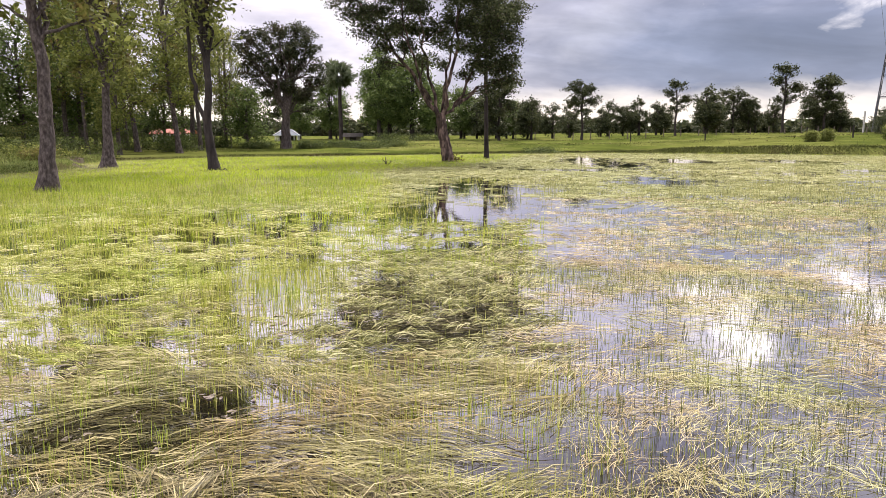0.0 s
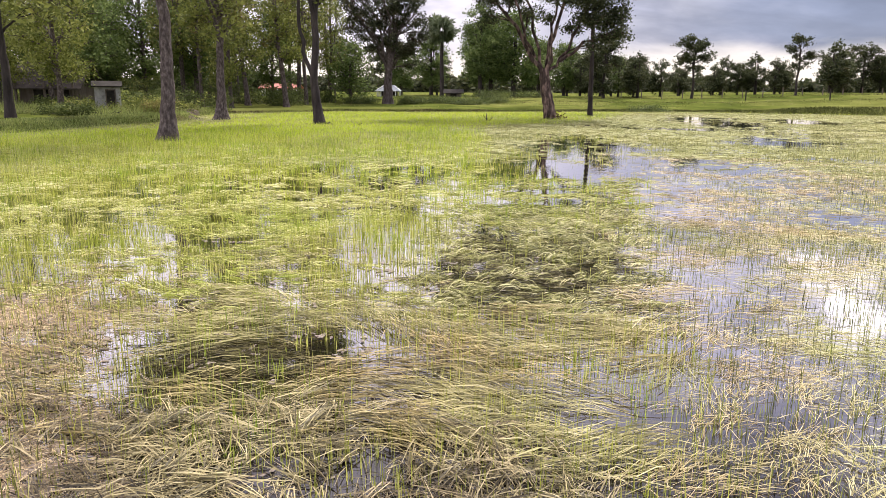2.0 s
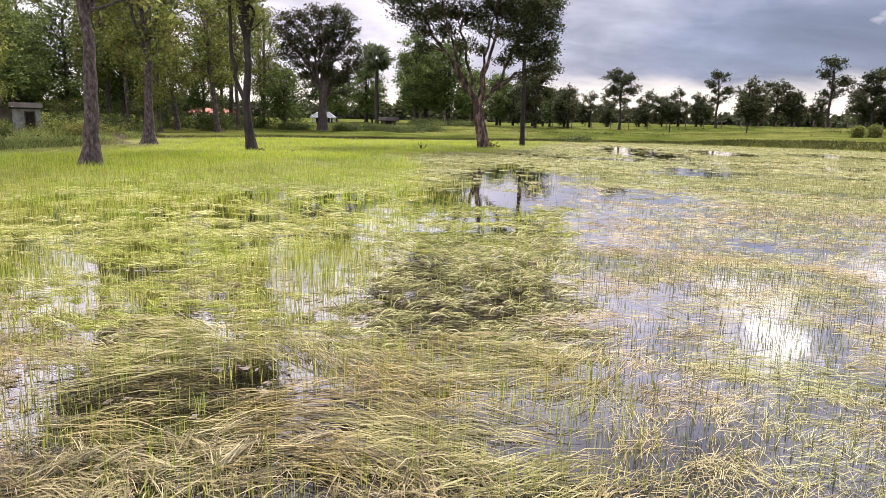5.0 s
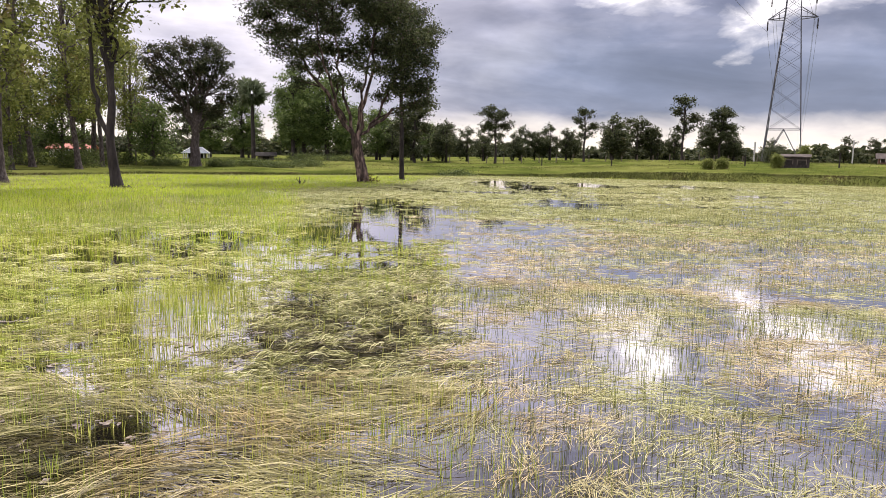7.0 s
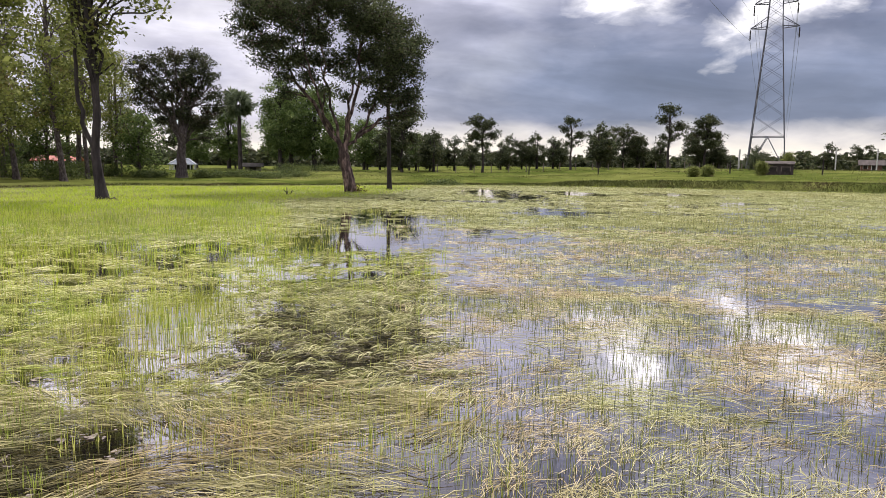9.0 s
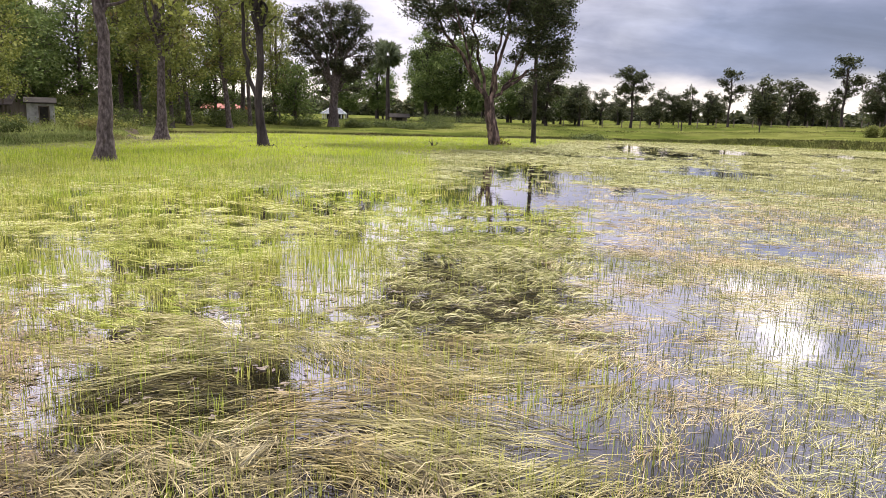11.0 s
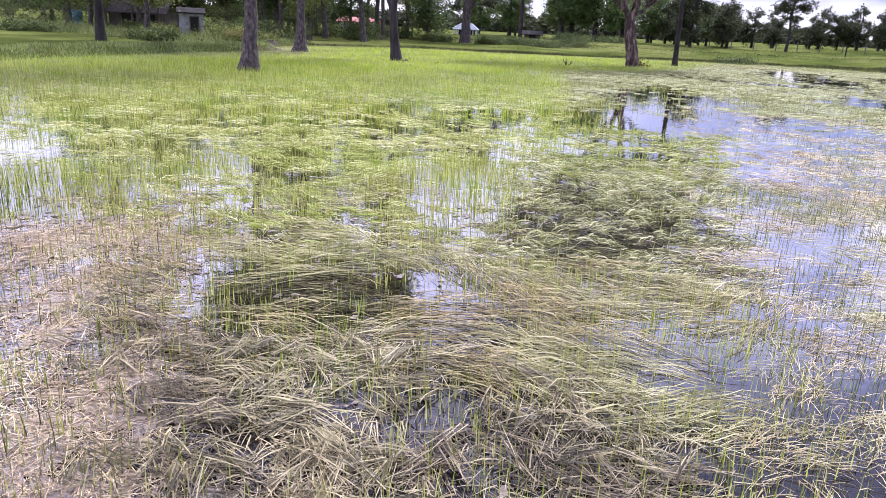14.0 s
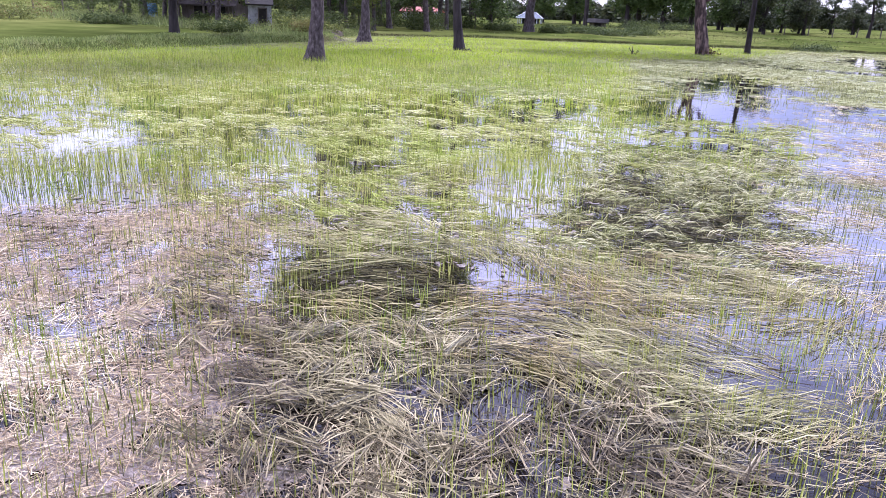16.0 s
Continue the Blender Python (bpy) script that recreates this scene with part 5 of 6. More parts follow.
def palm(loc, height, seed):
    r = np.random.default_rng(seed)
    ob = thing("sugar_palm", loc, "sugar palm with a round head of fan fronds", "palm tree", "sugar palms")
    P = np.array([(0.03 * math.sin(k), 0, height * k / 8 - 0.1) for k in range(9)])
    part_mesh("trunk", mesh_np("trunk", *tube(P, np.linspace(0.28, 0.18, 9), 9), m_bark_dark, True), ob)
    V, F, b = [], [], 0
    top = np.array([0, 0, height])
    for k in range(40):
        az, el = k * 2.39996, math.asin(max(-0.8, 1 - 1.8 * (k + 0.5) / 40))
        d = np.array([math.cos(az) * math.cos(el), math.sin(az) * math.cos(el), math.sin(el)])
        hub = top + d * (0.35 + 1.1 * r.random())
        across = np.cross(d, [0, 0, 1.0])
        across /= np.linalg.norm(across) + 1e-6
        nrm = np.cross(across, d)
        roll = radians(r.uniform(30, 100) * (1 if r.random() < 0.5 else -1))
        across = across * math.cos(roll) + nrm * math.sin(roll)
        nrm = np.cross(across, d)
        for j in range(15):
            a = radians(-115 + 230 * j / 14)
            w = d * math.cos(a) + across * math.sin(a)
            e = hub + w * (0.85 + 0.35 * r.random()) + np.array([0, 0, -0.22 * r.random() - 0.1])
            s = (across * math.cos(a) - d * math.sin(a)) * 0.105
            m = hub + (e - hub) * 0.6 + nrm * 0.04
            V += [hub, m + s, e, m - s]
            F.append((b, b + 1, b + 2, b + 3))
            b += 4
    part_mesh("crown", mesh_np("crown", np.array(V), F, m_palm), ob)
    return ob


palm(at(-13.2, 87.0), 8.0, 1)
tree("broadleaf_tree", at(-8.4, 86.0), "tall green tree with a loose crown beside the palm", "trees beyond the paddy", [(0, 0, -0.1), (0, 0, 3), (0.1, 0, 5), (0, 0, 9)], 0.26,
     ring_lobes(54, 20, 2.7, 2.6, 10.6, 1.25), m_bark_dark, m_leaf_fresh, 0.26, 14, 18, 0.3, 54)

# trees far across the fields
def cloud_lobes(seed, n, w, z0, z1, size):
    """Uneven masses strewn through an egg-shaped crown."""
    r = np.random.default_rng(seed)
    out = []
    for k in range(n):
        v = r.normal(0, 1, 3)
        v /= np.linalg.norm(v)
        v *= 0.35 + 0.65 * r.random() ** 0.6
        s = size * (0.6 + 0.7 * r.random())
        out.append((v[0] * w, v[1] * w, (z0 + z1) / 2 + v[2] * (z1 - z0) / 2, s, s, s * 0.85))
    return out


FAR = []
for k, (h, w, z0, size) in enumerate([(8.5, 2.2, 3.6, 1.3), (8.0, 2.6, 2.2, 1.5), (9.5, 1.9, 4.6, 1.1), (5.5, 2.2, 1.2, 1.2)]):
    FAR.append(tree("field_tree", (0, 0, -200 - k), "dark open-crowned tree standing alone in the fields", "trees across the fields", [(0, 0, -0.1), (0.1, 0, h * 0.25), (-0.1, 0, h * 0.5), (0.1, 0, h * 0.8)], 0.2,
                    cloud_lobes(60 + k, 17, w * 1.0, z0 - 0.9, h, size * 0.72), m_bark_dark, m_leaf_far, 0.26, 17, 13, 0.22, 60 + k, 1.3, 7, 0.03))
FIELD_LONE = [(17.0, 90.7, 0, 0.9), (11.2, 96, 3, 1.0), (6.0, 84, 1, 0.95), (22.5, 105, 3, 0.8), (27.0, 110, 1, 0.62), (30.0, 112, 3, 1.05),
              (31.3, 98.2, 2, 0.85), (37.5, 104, 3, 1.25), (40.5, 112, 1, 0.8), (51.0, 128, 1, 1.05), (61.8, 131.8, 2, 1.42), (69.0, 131, 0, 1.3),
              (70.0, 136, 1, 1.0), (77.0, 140, 3, 1.2), (84.0, 138, 3, 0.9), (96, 132, 3, 1.0), (102, 130, 1, 0.7), (9, 110, 1, 0.8),
              (2.5, 112, 1, 0.9), (-2, 118, 0, 1.0), (14, 125, 1, 0.85), (-25, 108, 1, 1.0), (-30, 104, 0, 1.0)]
FIELD_ROW = [(-19, 120, 1, 1.0), (110, 120, 1, 0.9), (4, 100, 3, 1.1), (19, 112, 3, 0.9), (25, 118, 1, 0.5), (34.5, 118, 1, 0.6),
             (45, 124, 3, 1.2), (47.5, 127, 1, 0.8), (56, 130, 3, 1.2), (63, 138, 1, 0.9), (73, 136, 3, 1.1), (90, 136, 1, 0.6),
             (11.1, 100, 1, 0.85), (15.4, 105, 3, 1.15), (24.7, 110, 3, 1.2), (33.0, 113, 3, 1.15), (35.3, 118, 1, 0.75), (46.4, 125, 1, 0.85),
             (53.9, 128, 1, 1.0), (68.5, 133, 1, 1.1), (74.0, 135, 3, 1.2), (6.5, 97, 3, 1.2), (20.0, 116, 1, 0.7)]
for k, (x, y, i, s) in enumerate(FIELD_LONE + [(x, y, i, 0.82 * s) for x, y, i, s in FIELD_ROW]):
    copy_thing(FAR[i], Matrix.Translation(at(x, y)) @ pose(0, 0, 0, 0, 0, 83 * k) @ Matrix.Diagonal((s, s, s * 0.97, 1)))
for ob in FAR:
    for o in (*ob.children, ob):
        bpy.data.objects.remove(o)

# the tree at the right edge of the pond
tree("overhanging_tree", at(43.6, 47.0), "tall leafy tree on the bank across the water", "", [(0, 0, -0.1), (0, 0, 3), (0, 0, 6), (0.3, 0, 11)], 0.4,
     [(-3.2, 0, 13.6, 0.9, 1.0, 0.5), (-3.7, 0.2, 12.0, 1.0, 1.1, 0.7), (-3.5, 0, 10.4, 1.2, 1.2, 0.8), (-3.8, -0.6, 8.6, 1.2, 1.2, 0.8), (-3.4, 0.3, 7.0, 1.1, 1.2, 0.6), (-2.4, 0, 9.5, 1.4, 1.4, 1.4), (-2.2, 0, 12.5, 1.3, 1.3, 1.2), (-1.2, 0, 12.2, 1.8, 1.8, 1.2), (0, -1, 9.5, 2.2, 2, 1.5), (-1.4, 1, 6.5, 1.8, 2, 1.2), (1.5, 0, 11, 2.2, 2, 1.6), (2, 1, 7.5, 2, 2, 1.5), (-3.3, 0.2, 5.6, 0.9, 1.0, 0.4), (-4.0, 0, 3.5, 0.8, 0.9, 0.3), (-2.6, -0.3, 4.0, 0.9, 1.0, 0.4)],
     m_bark, m_leaf_main, 0.18, 16, 26, 0.22, 71)


def far_woods():
    """The wooded edge of the plain, all round."""
    r = np.random.default_rng(81)
    a = np.linspace(-1.35, 1.25, 1500)
    dist = 190 + 70 * vnoise(a * 40, a * 0, 3.0, 82)
    h = 2.2 + 3.6 * vnoise(a * 60, a * 0, 1.6, 83) * vnoise(a * 9, a * 0, 1.0, 86) + 2.2 * vnoise(a * 300, a * 0, 1.5, 84)
    A = []
    for i in range(len(a)):
        for j in range(int(3 + h[i] * 1.5)):
            rr = dist[i] + r.normal(0, 4)
            A.append((rr * math.sin(a[i] + r.normal(0, 0.002)), rr * math.cos(a[i]), 0.2 + h[i] * r.random()))
    V, F = leaves(A, 6, 0.6, 1.5, 85)
    tagged(new("far_woods", mesh_np("far_woods", V, F, m_leaf_far)), "distant dark green woods along the horizon", "woods", kind="stuff")


far_woods()


# ---- buildings ----
def gable(bm, x0, x1, y0, y1, z, rise, thick=0.08, over=0.4):
    """Two roof slopes with a ridge along x."""
    ym = (y0 + y1) / 2
    for s in (-1, 1):
        e = (y0 - over) if s < 0 else (y1 + over)
        sl = rise * over / ((y1 - y0) / 2)
        pts = [(x0 - over, e, z - sl), (x1 + over, e, z - sl), (x1 + over, ym, z + rise), (x0 - over, ym, z + rise)]
        lo = [bm.verts.new(p) for p in pts]
        hi = [bm.verts.new((p[0], p[1], p[2] + thick)) for p in pts]
        bm.faces.new(lo), bm.faces.new(hi)
        for i in range(4):
            bm.faces.new((lo[i], lo[(i + 1) % 4], hi[(i + 1) % 4], hi[i]))


def house(name, loc, turn, w, d, h, rise, wall, roof, label, opens, over=0.5, posts=0):
    ob = thing(name, loc, label, "house")
    ob.rotation_euler[2] = radians(turn)
    for a, b in (((-w / 2, -d / 2), (w / 2, -d / 2 + 0.12)), ((-w / 2, d / 2 - 0.12), (w / 2, d / 2)), ((-w / 2, -d / 2 + 0.12), (-w / 2 + 0.12, d / 2 - 0.12)), ((w / 2 - 0.12, -d / 2 + 0.12), (w / 2, d / 2 - 0.12))):
        bm = bmesh.new()
        box(bm, (*a, -0.1), (*b, h))
        part("wall", bm, wall, ob)
    bm = bmesh.new()
    gable(bm, -w / 2, w / 2, -d / 2, d / 2, h, rise, 0.08, over)
    part("roof", bm, roof, ob)
    for kind, x, z, ww, hh in opens:
        bm = bmesh.new()
        box(bm, (x - ww / 2, -d / 2 - 0.03, z), (x + ww / 2, -d / 2 + 0.02, z + hh), 0.01)
        o = part(kind, bm, m_dark, ob)
        bm = bmesh.new()
        for lo, hi in (((x - ww / 2 - 0.06, z), (x - ww / 2, z + hh)), ((x + ww / 2, z), (x + ww / 2 + 0.06, z + hh)), ((x - ww / 2 - 0.06, z + hh), (x + ww / 2 + 0.06, z + hh + 0.06))):
            box(bm, (lo[0], -d / 2 - 0.05, lo[1]), (hi[0], -d / 2 + 0.02, hi[1]))
        part("frame", bm, m_wood if wall in (m_wood, m_wall_old, m_bark_dark) else m_white, o)
    for k in range(posts):
        x = -w / 2 + w * k / (posts - 1)
        bm = bmesh.new()
        beam(bm, (x, -d / 2 - over + 0.1, -0.1), (x, -d / 2 - over + 0.1, h), 0.12)
        part("post", bm, m_wood if wall is m_wood else m_white, ob)
    return ob


def pavilion(loc, turn):
    """An open hall: posts round a dark room under a hipped roof."""
    ob = thing("garden_pavilion", loc, "small open pavilion with white posts and a pale hipped roof", "pavilion")
    ob.rotation_euler[2] = radians(turn)
    bm = bmesh.new()
    box(bm, (-1.8, -1.5, -0.1), (1.8, 1.5, 0.12))
    part("plinth", bm, m_concrete, ob)
    for x in (-1.7, -1.13, -0.57, 0.0, 0.57, 1.13, 1.7):
        for y in (-1.4, 1.4):
            bm = bmesh.new()
            beam(bm, (x, y, 0.1), (x, y, 1.0), 0.14)
            part("post", bm, m_white, ob)
    bm = bmesh.new()
    box(bm, (-1.3, -0.6, 0.12), (1.3, 0.9, 1.0))
    part("inner_wall", bm, m_dark, ob)
    bm = bmesh.new()
    eave = [bm.verts.new(p) for p in ((-2.0, -1.7, 0.95), (2.0, -1.7, 0.95), (2.0, 1.7, 0.95), (-2.0, 1.7, 0.95))]
    r0, r1 = bm.verts.new((-0.8, 0, 1.68)), bm.verts.new((0.8, 0, 1.68))
    for f in ((eave[0], eave[1], r1, r0), (eave[1], eave[2], r1), (eave[2], eave[3], r0, r1), (eave[3], eave[0], r0), eave[::-1]):
        bm.faces.new(f)
    part("roof", bm, m_roof_grey, ob)
    bm = bmesh.new()
    beam(bm, (-2.0, -1.7, 1.0), (-0.8, 0, 1.72), 0.07), beam(bm, (2.0, -1.7, 1.0), (0.8, 0, 1.72), 0.07), beam(bm, (-0.8, 0, 1.72), (0.8, 0, 1.72), 0.07), beam(bm, (-2.0, -1.7, 0.97), (2.0, -1.7, 0.97), 0.08)
    part("roof_edge", bm, m_white, ob, "white roof edging")
    ob.scale = (0.76, 0.76, 0.86)


pavilion(at(-18.9, 83), 8)
house("red_roofed_house", at(-31.0, 80), 6, 3.6, 3, 1.1, 0.4, m_white, m_roof_red, "long low house with a bright orange-red roof", [("window", -1.1, 0.4, 0.6, 0.5), ("door", 0.0, 0.0, 0.6, 1.0), ("window", 1.1, 0.4, 0.6, 0.5)], 0.4, 5)
house("old_hut", at(-30.9, 41.6), 12, 3.4, 3.0, 1.5, 1.25, m_wood, m_roof_old, "old wooden hut under a rusty grey roof among trees", [("door", -0.4, 0.0, 0.9, 1.4), ("window", 1.0, 0.6, 0.6, 0.6)], 0.5, 3)
house("white_shed", at(-24.4, 36.8), 34, 1.3, 1.3, 1.35, 0.22, m_wall_old, m_dark, "small stained white plaster shed with a dark roof", [("door", 0.15, 0.0, 0.4, 1.15)], 0.12)
house("brick_house", at(97.0, 121), -35, 3.4, 2.6, 1.4, 0.7, m_brick, m_roof_old, "small red-brown house in distant trees", [("window", -1.0, 0.5, 0.7, 0.7), ("door", 0.4, 0.0, 0.8, 1.3)], 0.5)
house("field_shed", at(-11.3, 84), 5, 1.8, 1.6, 0.7, 0.3, m_wood, m_dark, "low dark field shed under palms", [("door", 0.0, 0.0, 0.7, 0.65)], 0.3)
house("pump_shelter", at(41.0, 63.3), -33, 2.4, 1.6, 1.05, 0.2, m_bark_dark, m_roof_old, "low dark weathered wooden shelter below the pylon", [("window", -0.6, 0.35, 0.7, 0.4), ("window", 0.55, 0.35, 0.7, 0.4)], 0.12)


# ---- pylon ----
def pylon(loc, turn):
    ob = thing("power_pylon", loc, "tall grey steel lattice power pylon in the field", "pylon")
    ob.rotation_euler[2] = radians(turn)
    prof = [(-0.3, 2.95), (5.6, 2.5), (24.0, 1.15), (34.0, 0.7), (38.5, 0.12)]

    def half(z):
        return float(np.interp(z, [p[0] for p in prof], [p[1] for p in prof]))

    for sx in (-1, 1):
        for sy in (-1, 1):
            bm = bmesh.new()
            for (z0, w0), (z1, w1) in zip(prof, prof[1:]):
                beam(bm, (sx * w0, sy * w0, z0), (sx * w1, sy * w1, z1), 0.115)
            part("leg", bm, m_steel, ob)
    levels = [5.6, 9.0, 12.2, 15.0, 17.4, 19.6, 21.6, 23.4, 25.0, 26.6, 28.2, 29.8, 31.4, 33.0, 34.5]
    for face in range(4):
        q = pose(0, 0, 0, 0, 0, 90 * face)
        bm = bmesh.new()
        a = half(0)
        beam(bm, q @ Vector((-2.5, -2.5, 5.6)), q @ Vector((2.5, -2.5, 5.6)), 0.11)
        beam(bm, q @ Vector((-a, -a, 0)), q @ Vector((0, -2.5, 5.6)), 0.11)
        beam(bm, q @ Vector((a, -a, 0)), q @ Vector((0, -2.5, 5.6)), 0.11)
        for z0, z1 in zip(levels, levels[1:]):
            w0, w1 = half(z0), half(z1)
            beam(bm, q @ Vector((-w0, -w0, z0)), q @ Vector((w1, -w1, z1)), 0.042)
            beam(bm, q @ Vector((w0, -w0, z0)), q @ Vector((-w1, -w1, z1)), 0.042)
        part("bracing", bm, m_steel, ob)
    for z, reach in ((23.3, 3.65), (27.2, 3.25), (31.2, 3.25)):
        for s in (-1, 1):
            bm = bmesh.new()
            w = half(z)
            for sy in (-1, 1):
                beam(bm, (s * w, sy * w, z), (s * reach, 0, z), 0.12)
                beam(bm, (s * w, sy * w, z + 1.5), (s * reach, 0, z), 0.09)
                for f in (0.33, 0.66):
                    beam(bm, (s * (w + (reach - w) * f), sy * w * (1 - f), z), (s * (w + (reach - w) * f), sy * w * (1 - f), z + 1.5 * (1 - f)), 0.07)
            arm = part("crossarm", bm, m_steel, ob)
            bm = bmesh.new()
            for k in range(8):
                bmesh.ops.create_cone(bm, cap_ends=True, segments=8, radius1=0.14, radius2=0.05, depth=0.2, matrix=Matrix.Translation((s * reach, 0, z - 0.3 - 0.2 * k)))
            part("insulator", bm, m_dark, arm, "dark insulator string")
    return ob


PY = at(68.8, 110.0)
pylon(PY, -33)


def cable(name, a, b, sag, r, label):
    t = np.linspace(0, 1, 25)[:, None]
    P = np.array(a) * (1 - t) + np.array(b) * t
    P[:, 2] -= sag * 4 * (t * (1 - t))[:, 0]
    tagged(new(name, mesh_np(name, *tube(P, np.full(25, r), 5), m_wire, True)), label, "cable", "pylon cables")


arm_way = np.array([math.cos(radians(-33)), math.sin(radians(-33)), 0])
line_way = np.array([math.sin(radians(33)), math.cos(radians(33)), 0])
for z, reach in ((21.4, 3.65), (25.3, 3.25), (29.3, 3.25)):
    for s in (-1, 1):
        a = np.array(PY) + arm_way * reach * s + np.array([0, 0, z])
        cable("power_cable", a, a + line_way * 330 + np.array([0, 0, -3]), 8, 0.022, "thin dark power cable sagging from the pylon")
        cable("power_cable", a, a - line_way * 300 - arm_way * 12 + np.array([0, 0, 2]), 7, 0.018, "thin dark power cable sagging from the pylon")


# ---- posts, poles and small things ----
def post(x, y, h, w, mat, label, name="fence_post", group="fence posts"):
    p = at(x, y)
    bm = bmesh.new()
    beam(bm, (0, 0, 0), (random.uniform(-0.05, 0.05), 0, h), w)
    me = bpy.data.meshes.new(name)
    bm.to_mesh(me), bm.free()
    me.materials.append(mat)
    ob = new(name, me)
    ob.location = p
    return tagged(ob, label, "post", group)


for x, y, h in ((45.1, 62.7, 1.5), (48.0, 54.8, 1.3), (33.2, 66, 1.2), (26, 72, 1.1), (20, 78, 1.1), (38.6, 68, 1.2)):
    post(x, y, h, 0.10, m_bark_dark, "weathered dark wooden fence post in the grass")
for k in range(22):
    post(8 + 2.3 * k, 84 + 0.4 * k + random.uniform(-0.3, 0.3), random.uniform(0.9, 1.2), 0.09, m_wood, "thin grey fence post beyond the paddy")
for k in range(9):
    post(-27 + 1.1 * k, 52 + 0.9 * k, random.uniform(0.8, 1.2), 0.08, m_wood, "thin grey fence post at the woodland edge")
for k in range(8):
    post(-52 + 2.6 * k, 46 + 0.5 * k, random.uniform(0.8, 1.2), 0.09, m_wood, "grey fence post at the back of the meadow")
for x, y, h in ((50.0, 86, 2.8), (83, 112, 4.2), (90, 111, 4.0)):
    post(x, y, h, 0.16, m_concrete, "pale concrete utility pole", "utility_pole", "utility poles")


def barrel(loc):
    ob = thing("water_barrel", loc, "blue plastic water barrel beside the trees", "barrel")
    r = np.array([0.36, 0.40, 0.41, 0.38, 0.41, 0.40, 0.36, 0.33])
    z = np.array([0, 0.08, 0.35, 0.45, 0.55, 0.85, 0.98, 1.0])
    part_mesh("body", mesh_np("body", *tube([(0.001 * i, 0, zz) for i, zz in enumerate(z)], r, 18), m_blue, True), ob)
    bm = bmesh.new()
    bmesh.ops.create_cone(bm, cap_ends=True, segments=18, radius1=0.34, radius2=0.30, depth=0.06, matrix=Matrix.Translation((0, 0, 1.02)))
    part("lid", bm, m_blue, ob)


barrel(at(-39.2, 45.0))


def driftwood(name, loc, seed, size, label, up=1.0):
    r = np.random.default_rng(seed)
    bits = []
    for k in range(7):
        a = r.random() * 6.28
        e = np.array([math.cos(a) * size * (0.5 + 0.6 * r.random()), math.sin(a) * size * 0.5, size * up * (0.2 + 0.7 * r.random())])
        P, R = limb((0, 0, -0.05), e, 0.05 * size + 0.015, 0.012, seed + k, segs=5, wob=0.25)
        bits.append(tube(P, R, 6))
    V, F = join_arrays(bits)
    ob = new(name, mesh_np(name, V, F, m_bark_dark, True))
    ob.location = loc
    tagged(ob, label, "branch")


driftwood("dead_branch", wet(-3.0, 34.7), 91, 0.36, "bare twiggy dead branch poking out of the water", 1.4)
driftwood("fallen_branch", at(4.6, 51.0), 92, 0.9, "dark fallen branch lying on the low bank", 0.5)
driftwood("fallen_log", at(-20.9, 31.6), 94, 0.8, "dark fallen log in the bank grass", 0.35)
driftwood("dead_stump", wet(-8.0, 28.9), 93, 0.22, "small dark dead stump in the wet grass", 0.8)


def shrub(x, y, w, h, mat, seed, label, leaf=0.11, twigs=70):
    r = np.random.default_rng(seed)
    ob = thing("shrub", at(x, y), label, "shrub", "shrubs on the banks")
    A = np.stack([r.normal(0, w * 0.4, twigs), r.normal(0, w * 0.35, twigs), h * r.random(twigs) ** 0.8], 1)
    stems = [tube(*limb((0, 0, -0.05), A[k], 0.02, 0.008, seed + k, segs=3), 4) for k in range(0, twigs, 7)]
    part_mesh("woody_base", mesh_np("woody_base", *join_arrays(stems), m_bark, True), ob)
    part_mesh("foliage", mesh_np("foliage", *leaves(A, 60 if twigs > 40 else 9, 0.19, leaf, seed), mat), ob)


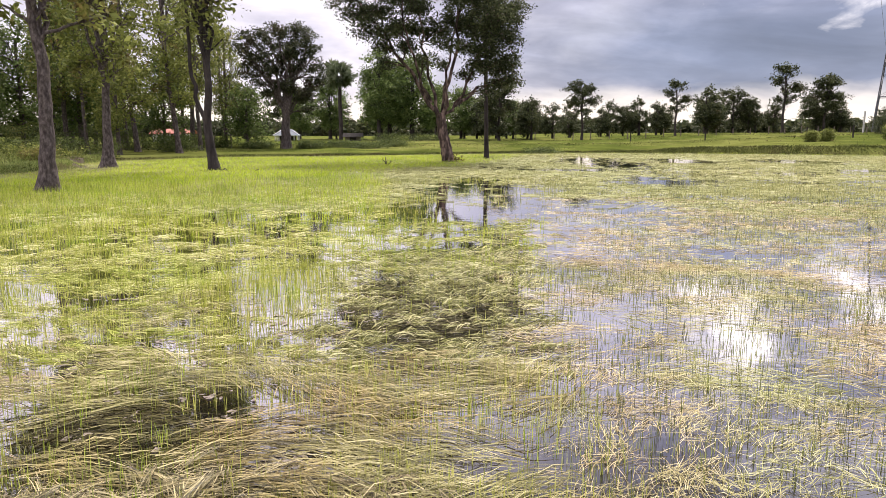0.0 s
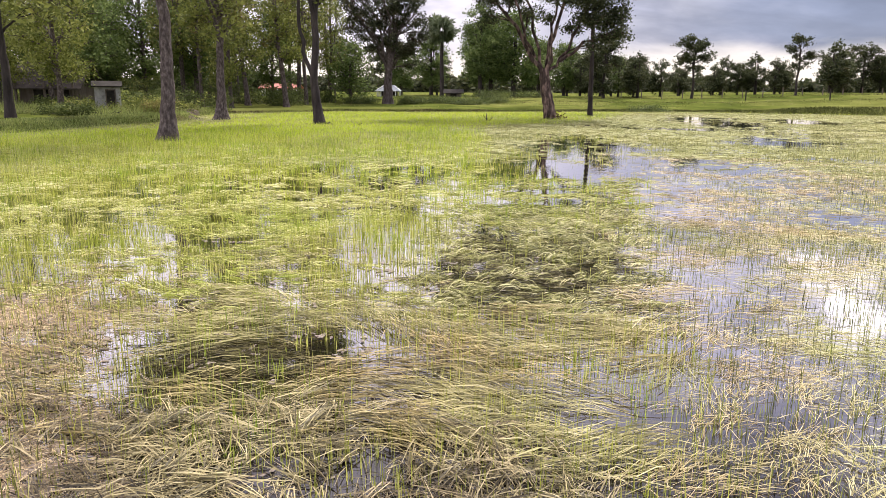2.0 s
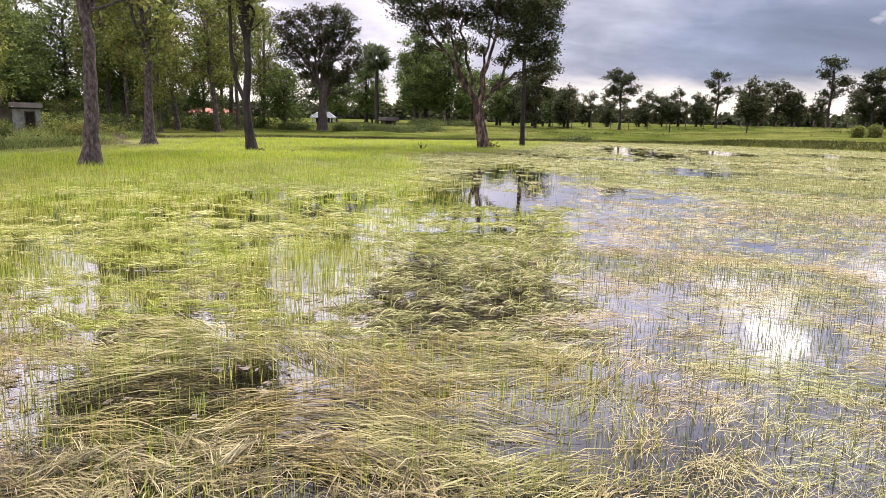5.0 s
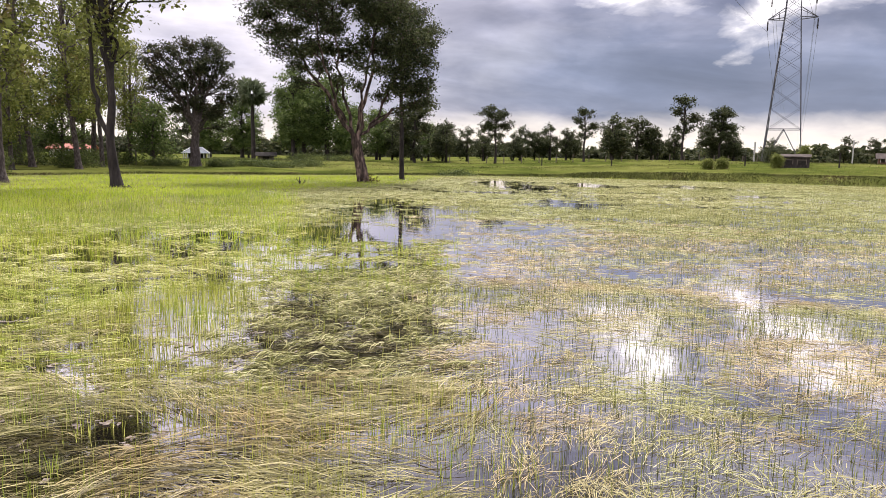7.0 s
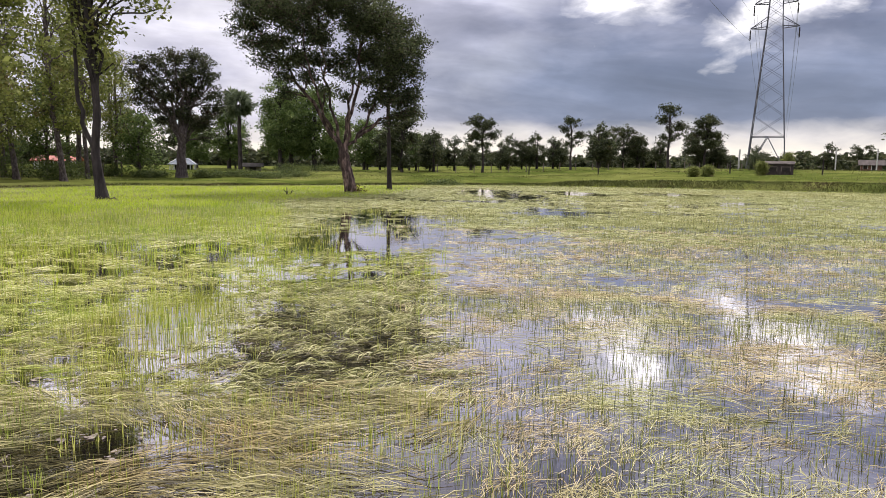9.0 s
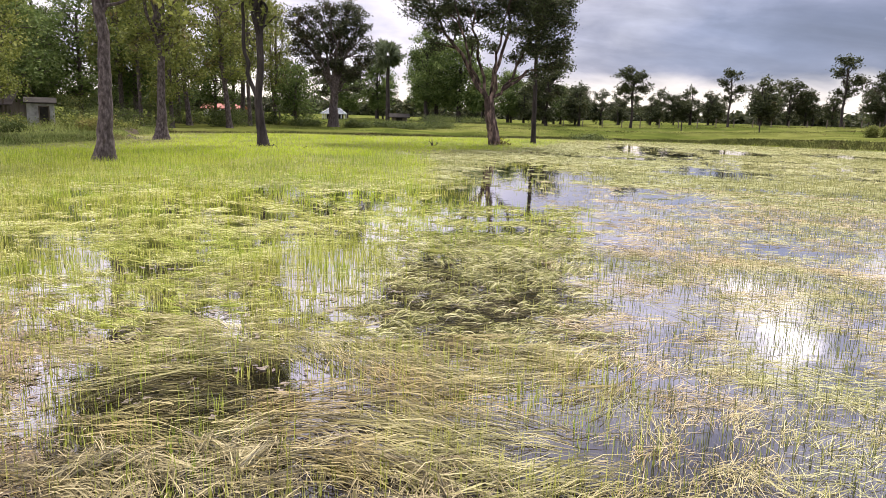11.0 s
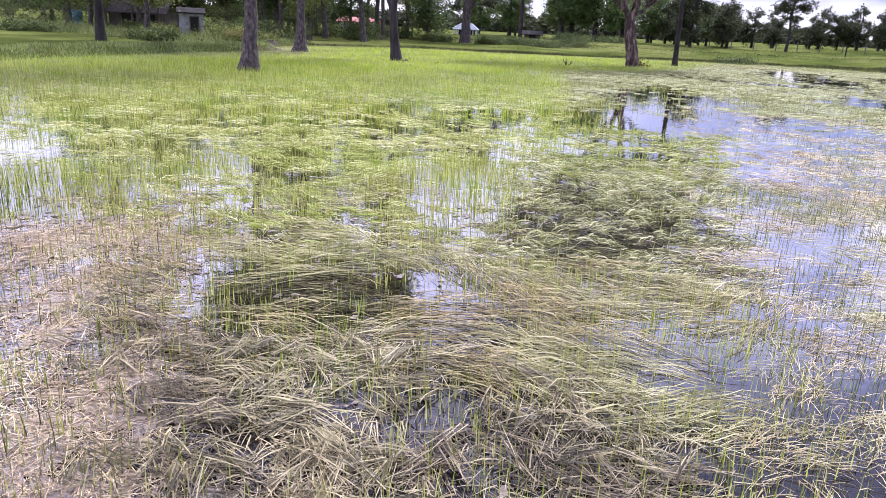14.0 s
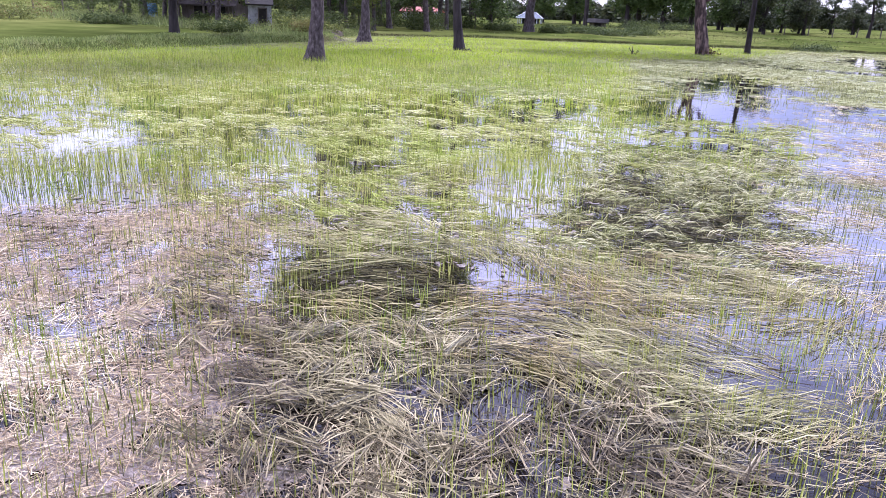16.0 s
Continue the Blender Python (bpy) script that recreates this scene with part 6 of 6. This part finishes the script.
SHRUBS_POND = [(7.0, 52.5, 1.6, 0.45, m_leaf_shrub), (31.6, 62.0, 0.35, 0.8, m_leaf_teak), (32.7, 61.4, 0.4, 0.9, m_leaf_teak), (38.6, 62.4, 0.4, 1.2, m_leaf_teak), (42.9, 64.9, 0.4, 2.0, m_leaf_teak), (-15.5, 57.5, 1.6, 0.45, m_leaf_shrub), (-11.6, 58.0, 1.4, 0.5, m_leaf_shrub), (-7, 60, 2.0, 0.4, m_leaf_shrub),
               (-22.5, 31.0, 0.9, 0.5, m_leaf_shrub), (-21.0, 35.5, 1.4, 0.9, m_leaf_teak), (-23.0, 39.5, 2.2, 1.3, m_leaf_shrub), (-19.8, 50.0, 2.0, 1.0, m_leaf_shrub), (-30, 31, 0.8, 0.4, m_leaf_shrub), (-25.2, 35.2, 0.7, 0.6, m_leaf_teak), (-28.4, 37.6, 0.8, 0.7, m_leaf_shrub),
               (-36, 30, 2.0, 1.0, m_leaf_teak), (51, 84, 1.5, 2.0, m_leaf_far), (52.5, 85, 1.4, 2.2, m_leaf_far), (0.42, 37.7, 0.10, 0.7, m_leaf_sprout), (-6.5, 80, 3, 0.9, m_leaf_shrub), (-3, 82, 2.4, 0.8, m_leaf_shrub), (-26, 46, 3, 1.8, m_leaf_shrub)]
SHRUBS_WOODS = [(-30, 50, 3, 2.0, m_leaf_teak), (-24, 53, 3, 1.5, m_leaf_shrub), (-28, 58, 3, 2.0, m_leaf_shrub), (-34, 47, 3, 2.2, m_leaf_shrub), (-44, 46, 4, 2.2, m_leaf_shrub), (-50, 50, 4, 2.4, m_leaf_shrub),
                (-39, 50, 4, 2.4, m_leaf_teak), (-43, 55, 4, 2.6, m_leaf_shrub), (-35.5, 42.5, 3, 1.8, m_leaf_shrub), (-56, 54, 4, 2.4, m_leaf_shrub), (-19.5, 59, 2.0, 0.9, m_leaf_shrub),
                (-9.5, 62, 2.0, 0.5, m_leaf_shrub), (-5.0, 64, 2.0, 0.45, m_leaf_shrub), (-20.5, 55, 2.4, 1.1, m_leaf_shrub), (-22.5, 42, 2.2, 1.0, m_leaf_shrub)]
for k, (x, y, w, h, mat) in enumerate(SHRUBS_POND + SHRUBS_WOODS):
    if mat is m_leaf_sprout:
        shrub(x, y, w, h, mat, 300 + k, "sparse reddish sprout at the foot of a trunk", twigs=24)
    else:
        if x < -20 and y < 45:
            w, h = 1.7 * w, 0.8 * h
        shrub(x, y, w, h, mat, 300 + k, "low bushy green shrub in the rank grass")
# a lone trunk on the left bank
tree("bank_tree", at(-22.4, 27.0), "dark straight trunk on the grassy bank", "", [(0, 0, -0.1), (0.05, 0, 2), (0, 0, 4), (0.1, 0, 9)], 0.2, ring_lobes(95, 12, 2.2, 4.0, 10.0, 1.1), m_bark_dark, m_leaf_teak, 0.26, 7, 12, 0.34, 95, 1.4)
